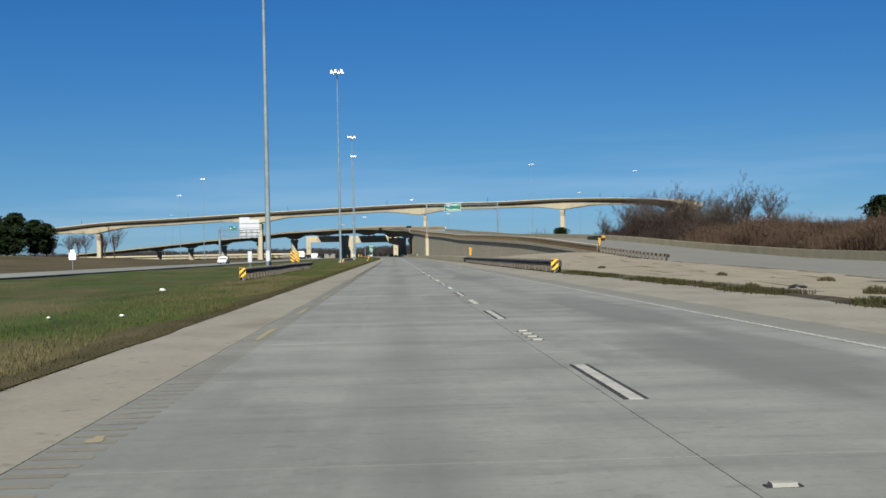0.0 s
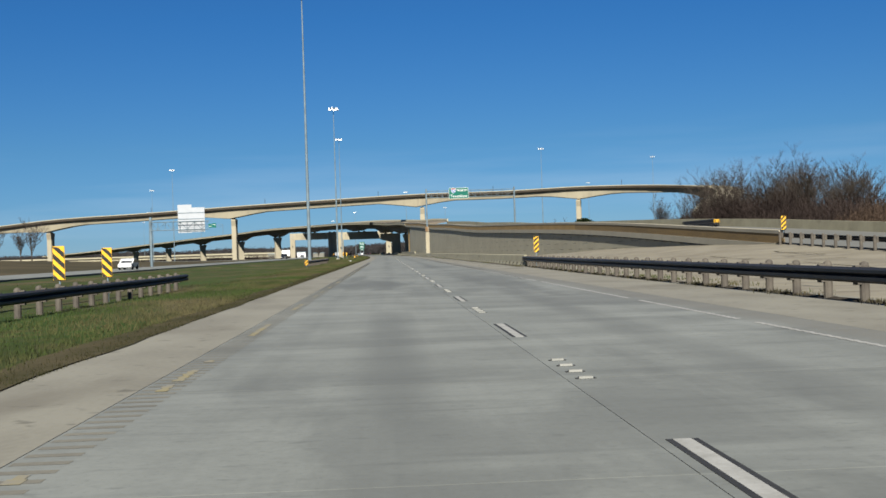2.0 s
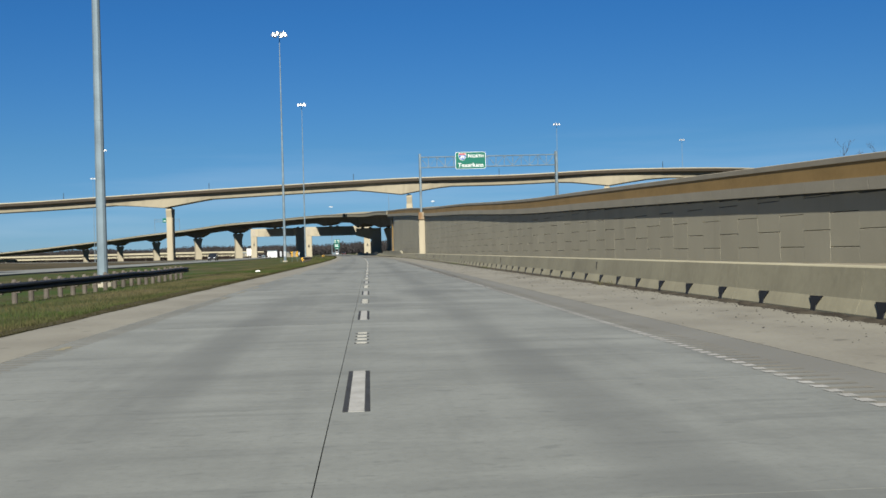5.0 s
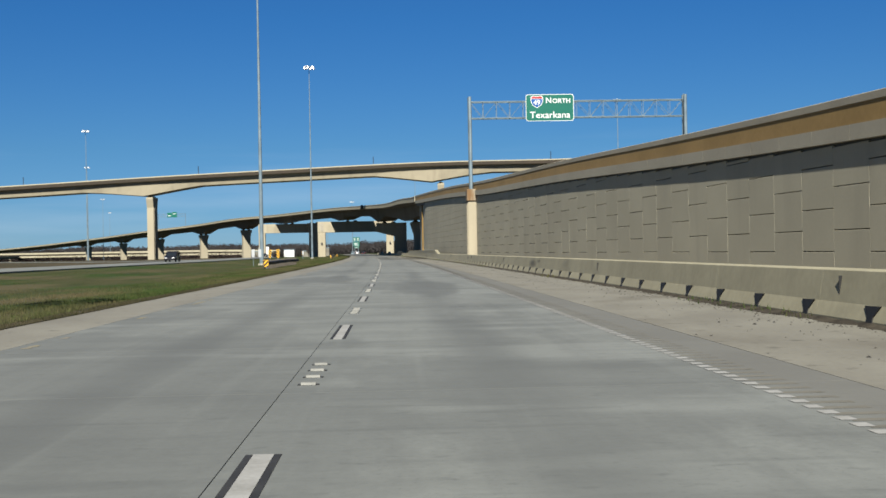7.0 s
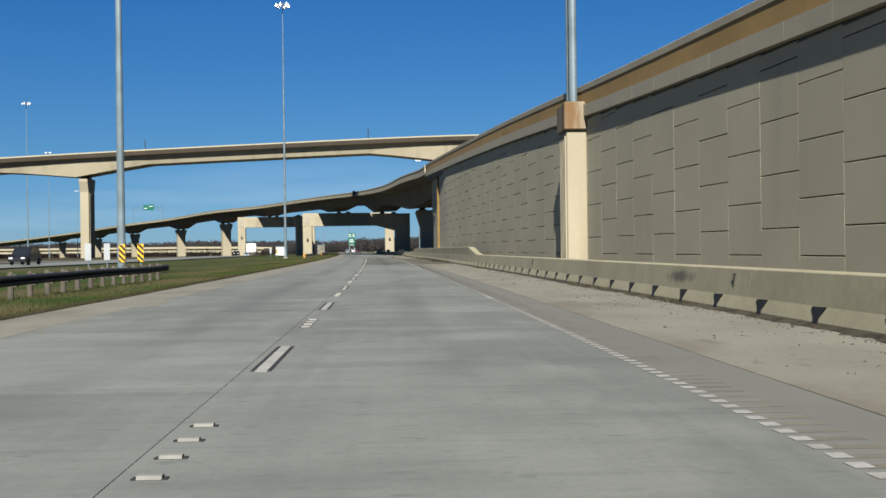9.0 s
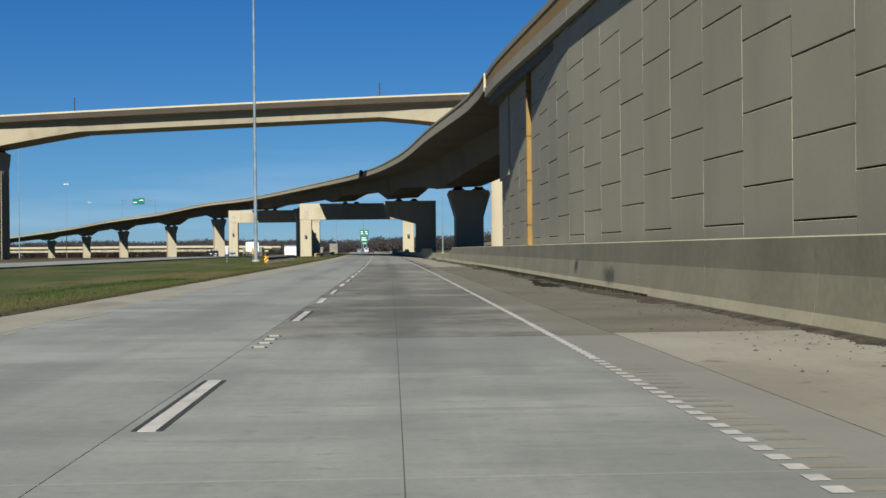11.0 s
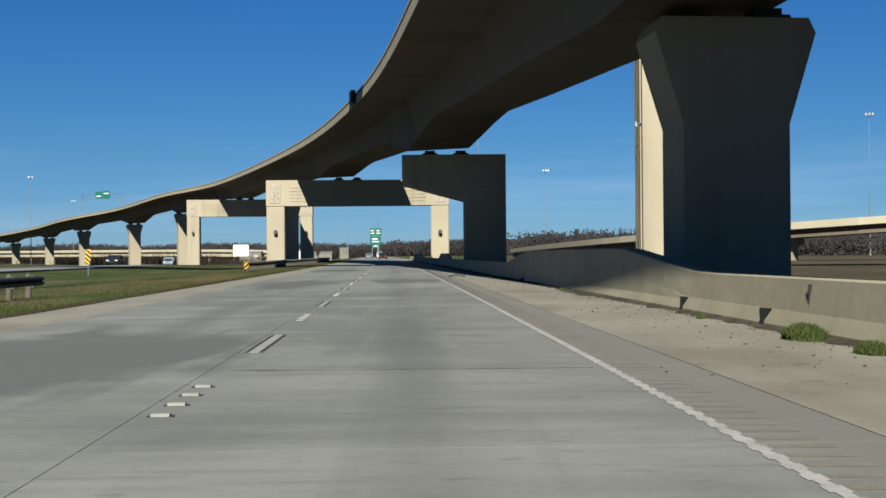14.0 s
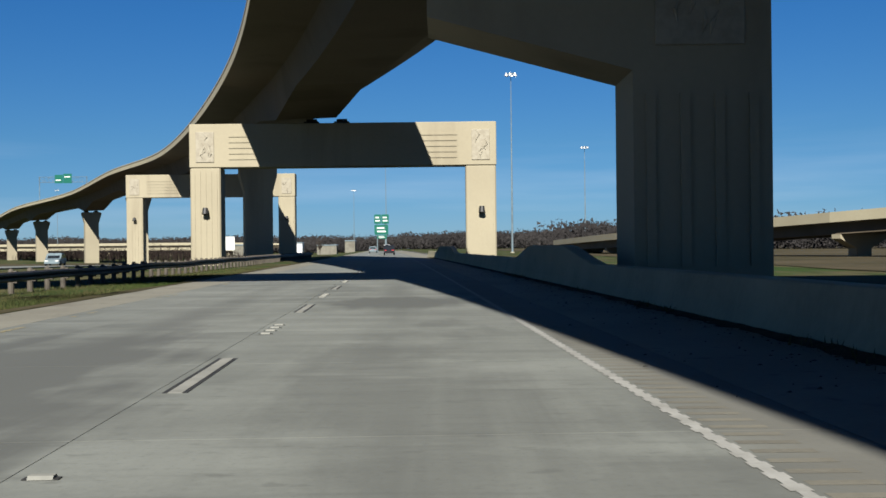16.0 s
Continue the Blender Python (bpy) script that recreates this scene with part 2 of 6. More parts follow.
M = {
    "slab": slab_mat("pavement_concrete", (0.362, 0.380, 0.352), (0.190, 0.200, 0.190), 0.72),
    "slab_south": slab_mat("pavement_concrete_south", (0.362, 0.380, 0.352), (0.190, 0.200, 0.190), 0.72, reach=(-50, 100)),
    "slab_middle": slab_mat("pavement_concrete_middle", (0.362, 0.380, 0.352), (0.190, 0.200, 0.190), 0.72, reach=(100, 200)),
    "slab_wall": slab_mat("pavement_concrete_wall", (0.362, 0.380, 0.352), (0.190, 0.200, 0.190), 0.72, reach=(200, 480)),
    "slab_north": slab_mat("pavement_concrete_north", (0.355, 0.372, 0.342), (0.175, 0.182, 0.170), 0.78, reach=(480, 800)),
    "slabdark": slab_mat("darker_pavement_concrete", (0.205, 0.203, 0.175), (0.105, 0.104, 0.092), 0.75, 1.5, salt=0.8),
    "shoulderdark": mat("darker_shoulder_concrete", (0.20, 0.182, 0.133), (0.14, 0.127, 0.095), scale=0.5, fine=9, amount=0.55, bump=0.12),
    "relief": mat("cast_relief_concrete", (0.78, 0.71, 0.56), (0.64, 0.57, 0.44), scale=2.2, fine=6, amount=0.6, bump=0.5),
    "brown": mat("stained_parapet_face", (0.76, 0.49, 0.18), (0.62, 0.40, 0.14), scale=0.3, fine=4, amount=0.5, bump=0.05),
    "midbrown": mat("dark_brown_parapet", (0.50, 0.33, 0.13), (0.36, 0.24, 0.10), scale=0.25, fine=4, amount=0.6, bump=0.05, stretch=(1, 0.5, 2)),
    # near-black brown for the shade band on the bridge parapets
    "darkbrown": mat("shaded_parapet_face", (0.085, 0.06, 0.035), (0.06, 0.045, 0.028), scale=0.3, fine=4, amount=0.5, bump=0.05),
    "shoulder": mat("shoulder_concrete", (0.42, 0.40, 0.325), (0.33, 0.31, 0.25), scale=0.6, fine=14, amount=0.5, bump=0.12, stretch=(1, 0.6, 1)),
    "bedgrit": mat("joint_grit", (0.15, 0.14, 0.12), (0.09, 0.085, 0.075), rough=0.95),
    "joint": mat("joint_dirt", (0.10, 0.09, 0.075), (0.06, 0.055, 0.05), rough=0.95),
    "slope": mat("slope_paving", (0.47, 0.42, 0.31), (0.36, 0.315, 0.225), scale=0.35, fine=6, amount=0.6, bump=0.12),
    "white": mat("white_road_paint", (0.66, 0.655, 0.62), (0.48, 0.475, 0.44), scale=3, fine=25, amount=0.5, bump=0.03),
    "wornwhite": mat("worn_white_paint", (0.50, 0.495, 0.45), (0.38, 0.38, 0.345), scale=2, fine=12, amount=0.6, bump=0.03),
    "darkgrass": mat("dark_verge_grass", (0.05, 0.06, 0.022), (0.085, 0.075, 0.035), scale=0.8, fine=5, rough=1.0, bump=0, spec=0.03),
    "yellow": mat("worn_yellow_paint", (0.46, 0.395, 0.21), (0.40, 0.37, 0.29), scale=1.2, fine=8, amount=0.7, bump=0.03),
    "black": mat("black_contrast_paint", (0.03, 0.03, 0.03), (0.05, 0.05, 0.05), scale=3, bump=0.05),
    "wall": mat("wall_panel_concrete", (0.92, 0.855, 0.63), (0.80, 0.742, 0.545), scale=0.25, fine=10, amount=0.3, bump=0.06, per_object=0.03),
    "rail_top": mat("parapet_rail_concrete", (0.84, 0.76, 0.58), (0.70, 0.63, 0.48), scale=0.4, fine=8, amount=0.4, bump=0.06),
    "coping": mat("coping_concrete", (0.80, 0.74, 0.57), (0.70, 0.64, 0.49), scale=0.4, fine=8, amount=0.4, bump=0.06),
    "barrier": mat("barrier_concrete", (0.72, 0.665, 0.45), (0.58, 0.53, 0.355), scale=0.5, fine=7, amount=0.5, bump=0.1),
    "bridge": mat("bridge_concrete", (0.76, 0.675, 0.48), (0.67, 0.59, 0.42), scale=0.15, fine=5, amount=0.35, bump=0.04),
    # bridge concrete darkened so that the girders' shade is in the colour
    "soffit": mat("shaded_girder_concrete", (0.34, 0.275, 0.19), (0.27, 0.215, 0.15), scale=0.12, fine=5, amount=0.4, bump=0.04),
    "parapet": mat("parapet_concrete", (0.88, 0.80, 0.57), (0.78, 0.70, 0.49), scale=0.2, fine=5, amount=0.4, bump=0.04),
    "grass": mat("winter_grass", (0.068, 0.118, 0.030), (0.118, 0.115, 0.052), scale=0.09, fine=1.4, amount=0.8, bump=0.6, rough=1.0, spec=0.05),
    "darkdirt": mat("dark_damp_dirt", (0.13, 0.112, 0.085), (0.07, 0.06, 0.048), scale=1.6, fine=12, amount=0.7, bump=0.6, rough=1.0, spec=0.05),
    "dirt": mat("dry_ground", (0.165, 0.135, 0.085), (0.095, 0.085, 0.05), scale=0.05, fine=1.0, amount=0.6, bump=0.5, rough=1.0, spec=0.05),
    "steel": mat("galvanised_steel", (0.235, 0.305, 0.345), (0.165, 0.215, 0.245), rough=0.5, metal=0.3, scale=0.8, fine=20, bump=0.02),
    "rail": mat("weathered_guardrail", (0.075, 0.075, 0.08), (0.05, 0.05, 0.05), rough=0.55, metal=0.4, scale=1.5, bump=0.03),
    "post": mat("timber_post", (0.22, 0.19, 0.15), (0.13, 0.11, 0.09), scale=3, fine=20, bump=0.2),
    "rumble": mat("groove_concrete", (0.33, 0.31, 0.25), (0.24, 0.225, 0.185), scale=1.2),
    "ochre": mat("ochre_pipe_paint", (0.50, 0.30, 0.07), (0.40, 0.24, 0.06), scale=1, fine=9, bump=0.03),
    "weed": mat("green_weeds", (0.10, 0.155, 0.045), (0.13, 0.14, 0.05), scale=2, rough=1.0, bump=0, spec=0.03),
    "moss": mat("black_moss_dirt", (0.05, 0.047, 0.03), (0.025, 0.023, 0.017), scale=2.0, fine=12, amount=0.7, bump=0.6, rough=1.0, spec=0.03),
    "deadgrass": mat("dead_grass", (0.085, 0.08, 0.04), (0.15, 0.125, 0.075), scale=0.5, fine=3, rough=1.0, bump=0.4, spec=0.03),
    "blade": mat("grass_blades", (0.088, 0.137, 0.038), (0.165, 0.15, 0.07), scale=0.11, fine=3, amount=0.75, bump=0, rough=1.0, spec=0.03),
    "rustcap": mat("rust_streaked_concrete", (0.56, 0.46, 0.32), (0.36, 0.20, 0.08), scale=1.2, fine=4, amount=0.7, bump=0.05, stretch=(1, 1, 0.2)),
    "carwhite": mat("white_car_paint", (0.75, 0.75, 0.75), (0.7, 0.7, 0.7), rough=0.25, bump=0, spec=0.5),
    "carblack": mat("black_car_paint", (0.02, 0.02, 0.025), (0.015, 0.015, 0.02), rough=0.2, bump=0, spec=0.5),
    "glass": mat("dark_tinted_glass", (0.02, 0.025, 0.03), (0.015, 0.02, 0.025), rough=0.08, bump=0, spec=0.6),
    "rubber": mat("black_rubber", (0.012, 0.012, 0.012), (0.02, 0.02, 0.02), rough=0.7),
    "green": mat("green_sign_sheeting", (0.0, 0.135, 0.092), (0.0, 0.115, 0.08), rough=0.4, scale=0.5, amount=0.3, bump=0),
    "signwhite": mat("white_sign_sheeting", (0.82, 0.82, 0.80), (0.75, 0.75, 0.74), rough=0.4, scale=0.8, amount=0.3, bump=0),
    "aluminium": mat("bare_sign_aluminium", (0.72, 0.74, 0.75), (0.62, 0.64, 0.66), rough=0.35, metal=0.5, scale=0.8, amount=0.3, bump=0.01),
    "orange": mat("orange_yellow_sheeting", (0.92, 0.50, 0.03), (0.84, 0.45, 0.03), rough=0.4, scale=2, bump=0),
    "blue": mat("blue_sheeting", (0.01, 0.10, 0.34), (0.01, 0.09, 0.30), rough=0.4, scale=2, bump=0),
    "red": mat("red_sheeting", (0.45, 0.03, 0.03), (0.4, 0.03, 0.03), rough=0.4, scale=2, bump=0),
    "bark": mat("bare_bark", (0.16, 0.13, 0.105), (0.08, 0.065, 0.055), scale=4, fine=30, rough=1.0, bump=0.3, spec=0.05),
    "redbrush": mat("reddish_bare_brush", (0.17, 0.118, 0.085), (0.085, 0.058, 0.044), scale=0.15, fine=1.5, rough=1.0, bump=0, amount=0.7, spec=0.03),
    "brush": mat("bare_brush", (0.092, 0.068, 0.060), (0.045, 0.034, 0.03), scale=0.15, fine=1.5, rough=1.0, bump=0, amount=0.7, spec=0.03),
    "pine": mat("pine_needles", (0.035, 0.06, 0.022), (0.018, 0.03, 0.012), scale=0.5, fine=5, rough=1.0, bump=0, spec=0.05),
    "woods": mat("distant_woods", (0.088, 0.082, 0.082), (0.062, 0.058, 0.06), scale=0.03, fine=0.3, rough=1.0, bump=0, amount=0.7, spec=0.02),
}


# ---- building helpers ----
def part(name, bm, material, parent=None, label="", kind=""):
    me = bpy.data.meshes.new(name)
    bmesh.ops.recalc_face_normals(bm, faces=bm.faces)
    bm.to_mesh(me)
    bm.free()
    me.materials.append(material)
    ob = new(name, me)
    if parent:
        ob.parent = parent
    return tagged(ob, label=label, kind=kind)


def share(name, me, m, parent):
    ob = new(name, me)
    ob.parent = parent
    ob.matrix_basis = m
    return ob


def mesh_of(name, bm, material):
    me = bpy.data.meshes.new(name)
    bmesh.ops.recalc_face_normals(bm, faces=bm.faces)
    bm.to_mesh(me)
    bm.free()
    me.materials.append(material)
    return me


def box(bm, lo, hi, m=None, bevel=0.0):
    vs = bmesh.ops.create_cube(bm, size=1.0)["verts"]
    for v in vs:
        v.co = Vector([lo[i] + (v.co[i] + 0.5) * (hi[i] - lo[i]) for i in range(3)])
    if bevel:
        es = list({e for v in vs for e in v.link_edges})
        vs = list({v for f in bmesh.ops.bevel(bm, geom=es, offset=bevel, segments=1, affect="EDGES")["faces"] for v in f.verts} | {v for v in vs if v.is_valid})
    if m:
        for v in vs:
            v.co = m @ v.co
    return bm


def tube(bm, pts, radii, sides=8):
    """A tapered round bar along points."""
    rings = []
    for i, p in enumerate(pts):
        p = Vector(p)
        a = Vector(pts[max(0, i - 1)])
        b = Vector(pts[min(len(pts) - 1, i + 1)])
        t = (b - a).normalized()
        u = t.orthogonal().normalized()
        if abs(t.z) > 0.9:
            u = (Vector((1, 0, 0)) - t * t.x).normalized()
        w = t.cross(u)
        r = radii[i] if hasattr(radii, "__len__") else radii
        rings.append([bm.verts.new(p + r * (math.cos(k * math.tau / sides) * u + math.sin(k * math.tau / sides) * w)) for k in range(sides)])
    for a, b in zip(rings, rings[1:]):
        for k in range(sides):
            bm.faces.new((a[k], a[(k + 1) % sides], b[(k + 1) % sides], b[k]))
    bm.faces.new(rings[0][::-1])
    bm.faces.new(rings[-1])
    return bm


def prism(bm, outline, lo, hi, axis="y", m=None):
    """An outline of (a, b) pairs pulled from lo to hi along an axis."""
    def at(a, b, c):
        v = {"y": (a, c, b), "x": (c, a, b), "z": (a, b, c)}[axis]
        return m @ Vector(v) if m else Vector(v)
    r0 = [bm.verts.new(at(a, b, lo)) for a, b in outline]
    r1 = [bm.verts.new(at(a, b, hi)) for a, b in outline]
    n = len(outline)
    bm.faces.new(r0)
    bm.faces.new(r1[::-1])
    for i in range(n):
        bm.faces.new((r0[i], r0[(i + 1) % n], r1[(i + 1) % n], r1[i]))
    return bm


def sweep(bm, stations, profile, closed=True):
    """Profile(s) -> [(across, up)], at stations (place, across vector, s)."""
    rings = []
    for p, a, s in stations:
        rings.append([bm.verts.new(p + a * u + Vector((0, 0, w))) for u, w in profile(s)])
    n = len(rings[0])
    for r0, r1 in zip(rings, rings[1:]):
        for i in range(n if closed else n - 1):
            bm.faces.new((r0[i], r0[(i + 1) % n], r1[(i + 1) % n], r1[i]))
    if closed:
        bm.faces.new(rings[0][::-1])
        bm.faces.new(rings[-1])
    return bm


def thing(name, label, category, place=(0, 0, 0), rz=0.0, group="", kind=""):
    e = new(name)
    e.matrix_basis = pose(*place, 0, 0, rz)
    return tagged(e, label=label, category=category, group=group, kind=kind)


def smooth_curve(pts, step):
    """A Catmull-Rom curve through points, resampled at about that step."""
    P = [Vector(p) for p in pts]
    P = [2 * P[0] - P[1]] + P + [2 * P[-1] - P[-2]]
    out = []
    for i in range(1, len(P) - 2):
        n = max(2, int((P[i + 1] - P[i]).length / step))
        for k in range(n):
            t = k / n
            a, b, c, d = P[i - 1:i + 3]
            out.append(0.5 * (2 * b + (c - a) * t + (2 * a - 5 * b + 4 * c - d) * t * t + (3 * b - a - 3 * c + d) * t ** 3))
    out.append(P[-2])
    return out


def stations_of(pts):
    """Places with the level vector to the right of the way, and the length so far."""
    out, s = [], 0.0
    for i, p in enumerate(pts):
        t = pts[min(i + 1, len(pts) - 1)] - pts[max(i - 1, 0)]
        t.z = 0
        t.normalize()
        if i:
            s += (p - pts[i - 1]).length
        out.append((p.copy(), Vector((t.y, -t.x, 0)), s))
    return out


def road_line(off, y0, y1, step=6.0, z=0.0):
    n = max(1, int((y1 - y0) / step))
    return [Vector((cx(y) + off, y, z)) for y in (y0 + (y1 - y0) * i / n for i in range(n + 1))]


def heading(y):
    return math.degrees(math.atan2(-(cx(y + 1) - cx(y - 1)), 2))


def on_road(y, off, z=0.0):
    return pose(cx(y) + off, y, z, 0, 0, heading(y))


def stain(m, colour, scale, lo, hi, strength, stretch=(1, 1, 1)):
    """Sparse blotches of another colour over a material."""
    n, l = m.node_tree.nodes, m.node_tree.links
    b = n["Principled BSDF"]
    geo, mp, tx, mr, mu, mx = (n.new("ShaderNode" + k) for k in ("NewGeometry", "Mapping", "TexNoise", "MapRange", "Math", "Mix"))
    mp.inputs["Scale"].default_value = stretch
    tx.inputs["Scale"].default_value, tx.inputs["Detail"].default_value = scale, 6
    mr.inputs["From Min"].default_value, mr.inputs["From Max"].default_value, mr.inputs["To Max"].default_value = lo, hi, strength
    l.new(geo.outputs["Position"], mp.inputs["Vector"])
    l.new(mp.outputs[0], tx.inputs["Vector"])
    l.new(tx.outputs[0], mr.inputs["Value"])
    mx.data_type = "RGBA"
    l.new(b.inputs["Base Color"].links[0].from_socket, mx.inputs["A"])
    mx.inputs["B"].default_value = (*(ALB * v for v in colour), 1)
    l.new(mr.outputs[0], mx.inputs["Factor"])
    l.new(mx.outputs["Result"], b.inputs["Base Color"])
    n.remove(mu)


stain(M["barrier"], (0.16, 0.15, 0.125), 0.4, 0.62, 0.74, 0.3, (1, 0.7, 2.0))
def smudge(m, colour, spots):
    """Soft dark rubs at places along a barrier: along, up, half length, half height, strength."""
    n, l = m.node_tree.nodes, m.node_tree.links
    b = n["Principled BSDF"]
    geo, tx = n.new("ShaderNodeNewGeometry"), n.new("ShaderNodeTexNoise")
    tx.inputs["Scale"].default_value, tx.inputs["Detail"].default_value = 3.0, 6
    l.new(geo.outputs["Position"], tx.inputs["Vector"])
    for yc, zc, ry, rz, k in spots:
        mp, ln, ad, mr, mx = (n.new("ShaderNode" + t_) for t_ in ("Mapping", "VectorMath", "Math", "MapRange", "Mix"))
        mp.inputs["Scale"].default_value, mp.inputs["Location"].default_value = (0, 1 / ry, 1 / rz), (0, -yc / ry, -zc / rz)
        ln.operation, ad.operation, ad.inputs[1].default_value = "LENGTH", "MULTIPLY_ADD", 1.4
        mr.inputs["From Min"].default_value, mr.inputs["From Max"].default_value, mr.inputs["To Max"].default_value = 1.8, 1.0, k
        l.new(geo.outputs["Position"], mp.inputs["Vector"])
        l.new(mp.outputs[0], ln.inputs[0])
        l.new(tx.outputs[0], ad.inputs[0])
        l.new(ln.outputs["Value"], ad.inputs[2])
        l.new(ad.outputs[0], mr.inputs["Value"])
        mx.data_type = "RGBA"
        l.new(b.inputs["Base Color"].links[0].from_socket, mx.inputs["A"])
        mx.inputs["B"].default_value = (*(ALB * v for v in colour), 1)
        l.new(mr.outputs[0], mx.inputs["Factor"])
        l.new(mx.outputs["Result"], b.inputs["Base Color"])


smudge(M["barrier"], (0.10, 0.095, 0.085), ((466.2, 0.6, 0.45, 0.28, 0.9), (460.3, 0.42, 1.1, 0.3, 0.8), (376.0, 0.55, 1.3, 0.16, 0.75), (330.6, 0.5, 1.6, 0.22, 0.75), (328.4, 0.62, 0.6, 0.1, 0.7)))
stain(M["barrier"], (0.22, 0.19, 0.14), 1.2, 0.52, 0.72, 0.12, (1, 2.0, 0.5))
stain(M["grass"], (0.19, 0.155, 0.09), 0.10, 0.50, 0.60, 0.7, (1.6, 0.5, 1))
stain(M["blade"], (0.22, 0.18, 0.10), 0.10, 0.50, 0.60, 0.7, (1.6, 0.5, 1))
stain(M["grass"], (0.05, 0.075, 0.022), 0.35, 0.52, 0.64, 0.6, (1.3, 0.4, 1))
stain(M["blade"], (0.06, 0.09, 0.028), 0.35, 0.52, 0.64, 0.6, (1.3, 0.4, 1))
stain(M["wall"], (0.52, 0.47, 0.36), 0.5, 0.54, 0.78, 0.35, (1, 1.2, 0.15))
stain(M["shoulder"], (0.24, 0.215, 0.165), 0.35, 0.56, 0.66, 0.6, (1, 0.5, 1))
stain(M["shoulder"], (0.16, 0.145, 0.115), 3.0, 0.62, 0.70, 0.7)
stain(M["slope"], (0.20, 0.165, 0.115), 0.5, 0.56, 0.66, 0.7, (0.5, 1.5, 1))
stain(M["bridge"], (0.40, 0.33, 0.23), 0.35, 0.52, 0.75, 0.6, (1, 1, 0.12))
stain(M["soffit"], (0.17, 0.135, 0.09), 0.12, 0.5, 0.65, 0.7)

LANE, EDGE_R, EDGE_L, SH_R, SH_L = 3.66, 3.88, -4.2, 7.6, -5.9

# ---- ground ----
def ground_z(x, y):
    o = x - cx(y)
    if o < -5.5:
        z = -0.06 - 0.22 * math.exp(-((o + 17) / 6) ** 2)
        if o < -48:
            z += 3.2 * min(1, (-48 - o) / 60) * math.exp(-((y - 300) / 190) ** 2)
        if y > 700:
            z -= min(2.6, (y - 700) * 0.012) * min(1, max(0, (-10 - o) / 25))
    else:
        z = -0.4
        if o > 11 and y < 480:
            z = -2.8 + 2.4 * max(0, min(1, (y - 210) / 30))
            k = min(1, max(0, (o - 44) / 10))
            z += k * (0.6 + 1.8 * math.exp(-((y - 210) / 120) ** 2) - min(0, z + 0.4))
    return z + 0.07 * noise.noise(Vector((x * 0.11, y * 0.11, 0)))


def grid_sheet(xs, ys, height):
    V = [(x, y, height(x, y)) for y in ys for x in xs]
    n = len(xs)
    F = [(j * n + i, j * n + i + 1, (j + 1) * n + i + 1, (j + 1) * n + i) for j in range(len(ys) - 1) for i in range(n - 1)]
    return V, F


xs = [-4500, -2500, -1200, -700, -400, -250] + list(range(-160, 160, 4)) + [180, 250, 400, 700, 1200, 2500, 4500]
ys = [-1500, -500, -150] + list(range(-60, 900, 6)) + list(range(900, 1500, 40)) + [1700, 2200, 3000, 4900]
V, F = grid_sheet(xs, ys, ground_z)
me = bpy.data.meshes.new("ground")
me.from_pydata(V, [], F)
me.materials.append(M["grass"])
tagged(new("ground", me), "patchy green and straw winter grass verge", "ground", kind="structure")

fx = [v for v in xs if -420 <= v <= -44]
fy = [v for v in ys if 40 <= v <= 1000]
V, F = grid_sheet(fx, fy, lambda x, y: ground_z(x, y) + 0.05)
me = bpy.data.meshes.new("dry_field")
me.from_pydata(V, [], F)
me.materials.append(M["dirt"])
tagged(new("dry_field", me), "rough brown winter field beyond the opposite road", "field", kind="structure")
fx = [v for v in xs if 20 <= v <= 700]
fy = [v for v in ys if 520 <= v <= 1500]
V, F = grid_sheet(fx, fy, lambda x, y: ground_z(x, y) + 0.05)
me = bpy.data.meshes.new("dry_field")
me.from_pydata(V, [], F)
me.materials.append(M["dirt"])
tagged(new("dry_field", me), "flat brown winter field behind the bridge piers", "field", kind="structure")

# ---- pavement: bed, slabs, shoulders ----
road = thing("road", "two-lane grey concrete motorway carriageway with jointed slabs", "road", kind="structure")
bm = bmesh.new()
sweep(bm, stations_of(road_line(0, -40, 1100, 8)), lambda s: [(SH_L - 0.4, -0.5), (SH_L - 0.1, -0.03), (SH_R + 2.4, -0.03), (SH_R + 2.6, -0.5)])
part("bed", bm, M["bedgrit"], road, "dark grit in the slab joints")
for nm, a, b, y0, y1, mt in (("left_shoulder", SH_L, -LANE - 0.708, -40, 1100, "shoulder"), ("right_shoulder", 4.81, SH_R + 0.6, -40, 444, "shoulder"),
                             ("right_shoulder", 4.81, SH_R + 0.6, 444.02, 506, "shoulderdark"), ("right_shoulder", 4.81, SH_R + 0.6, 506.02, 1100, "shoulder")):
    bm = bmesh.new()
    sweep(bm, stations_of(road_line(0, y0, y1, 6)), lambda s, a=a, b=b: [(a + 0.01 * noise.noise(Vector((s * 0.3, a, 0))), -0.25), (a + (0.12 if a < 0 else 0.012) * noise.noise(Vector((s * 0.2, a, 0))), -0.003), (b, -0.001), (b, -0.25)])
    part(nm, bm, M[mt], road, "tan broom-finished shoulder concrete")


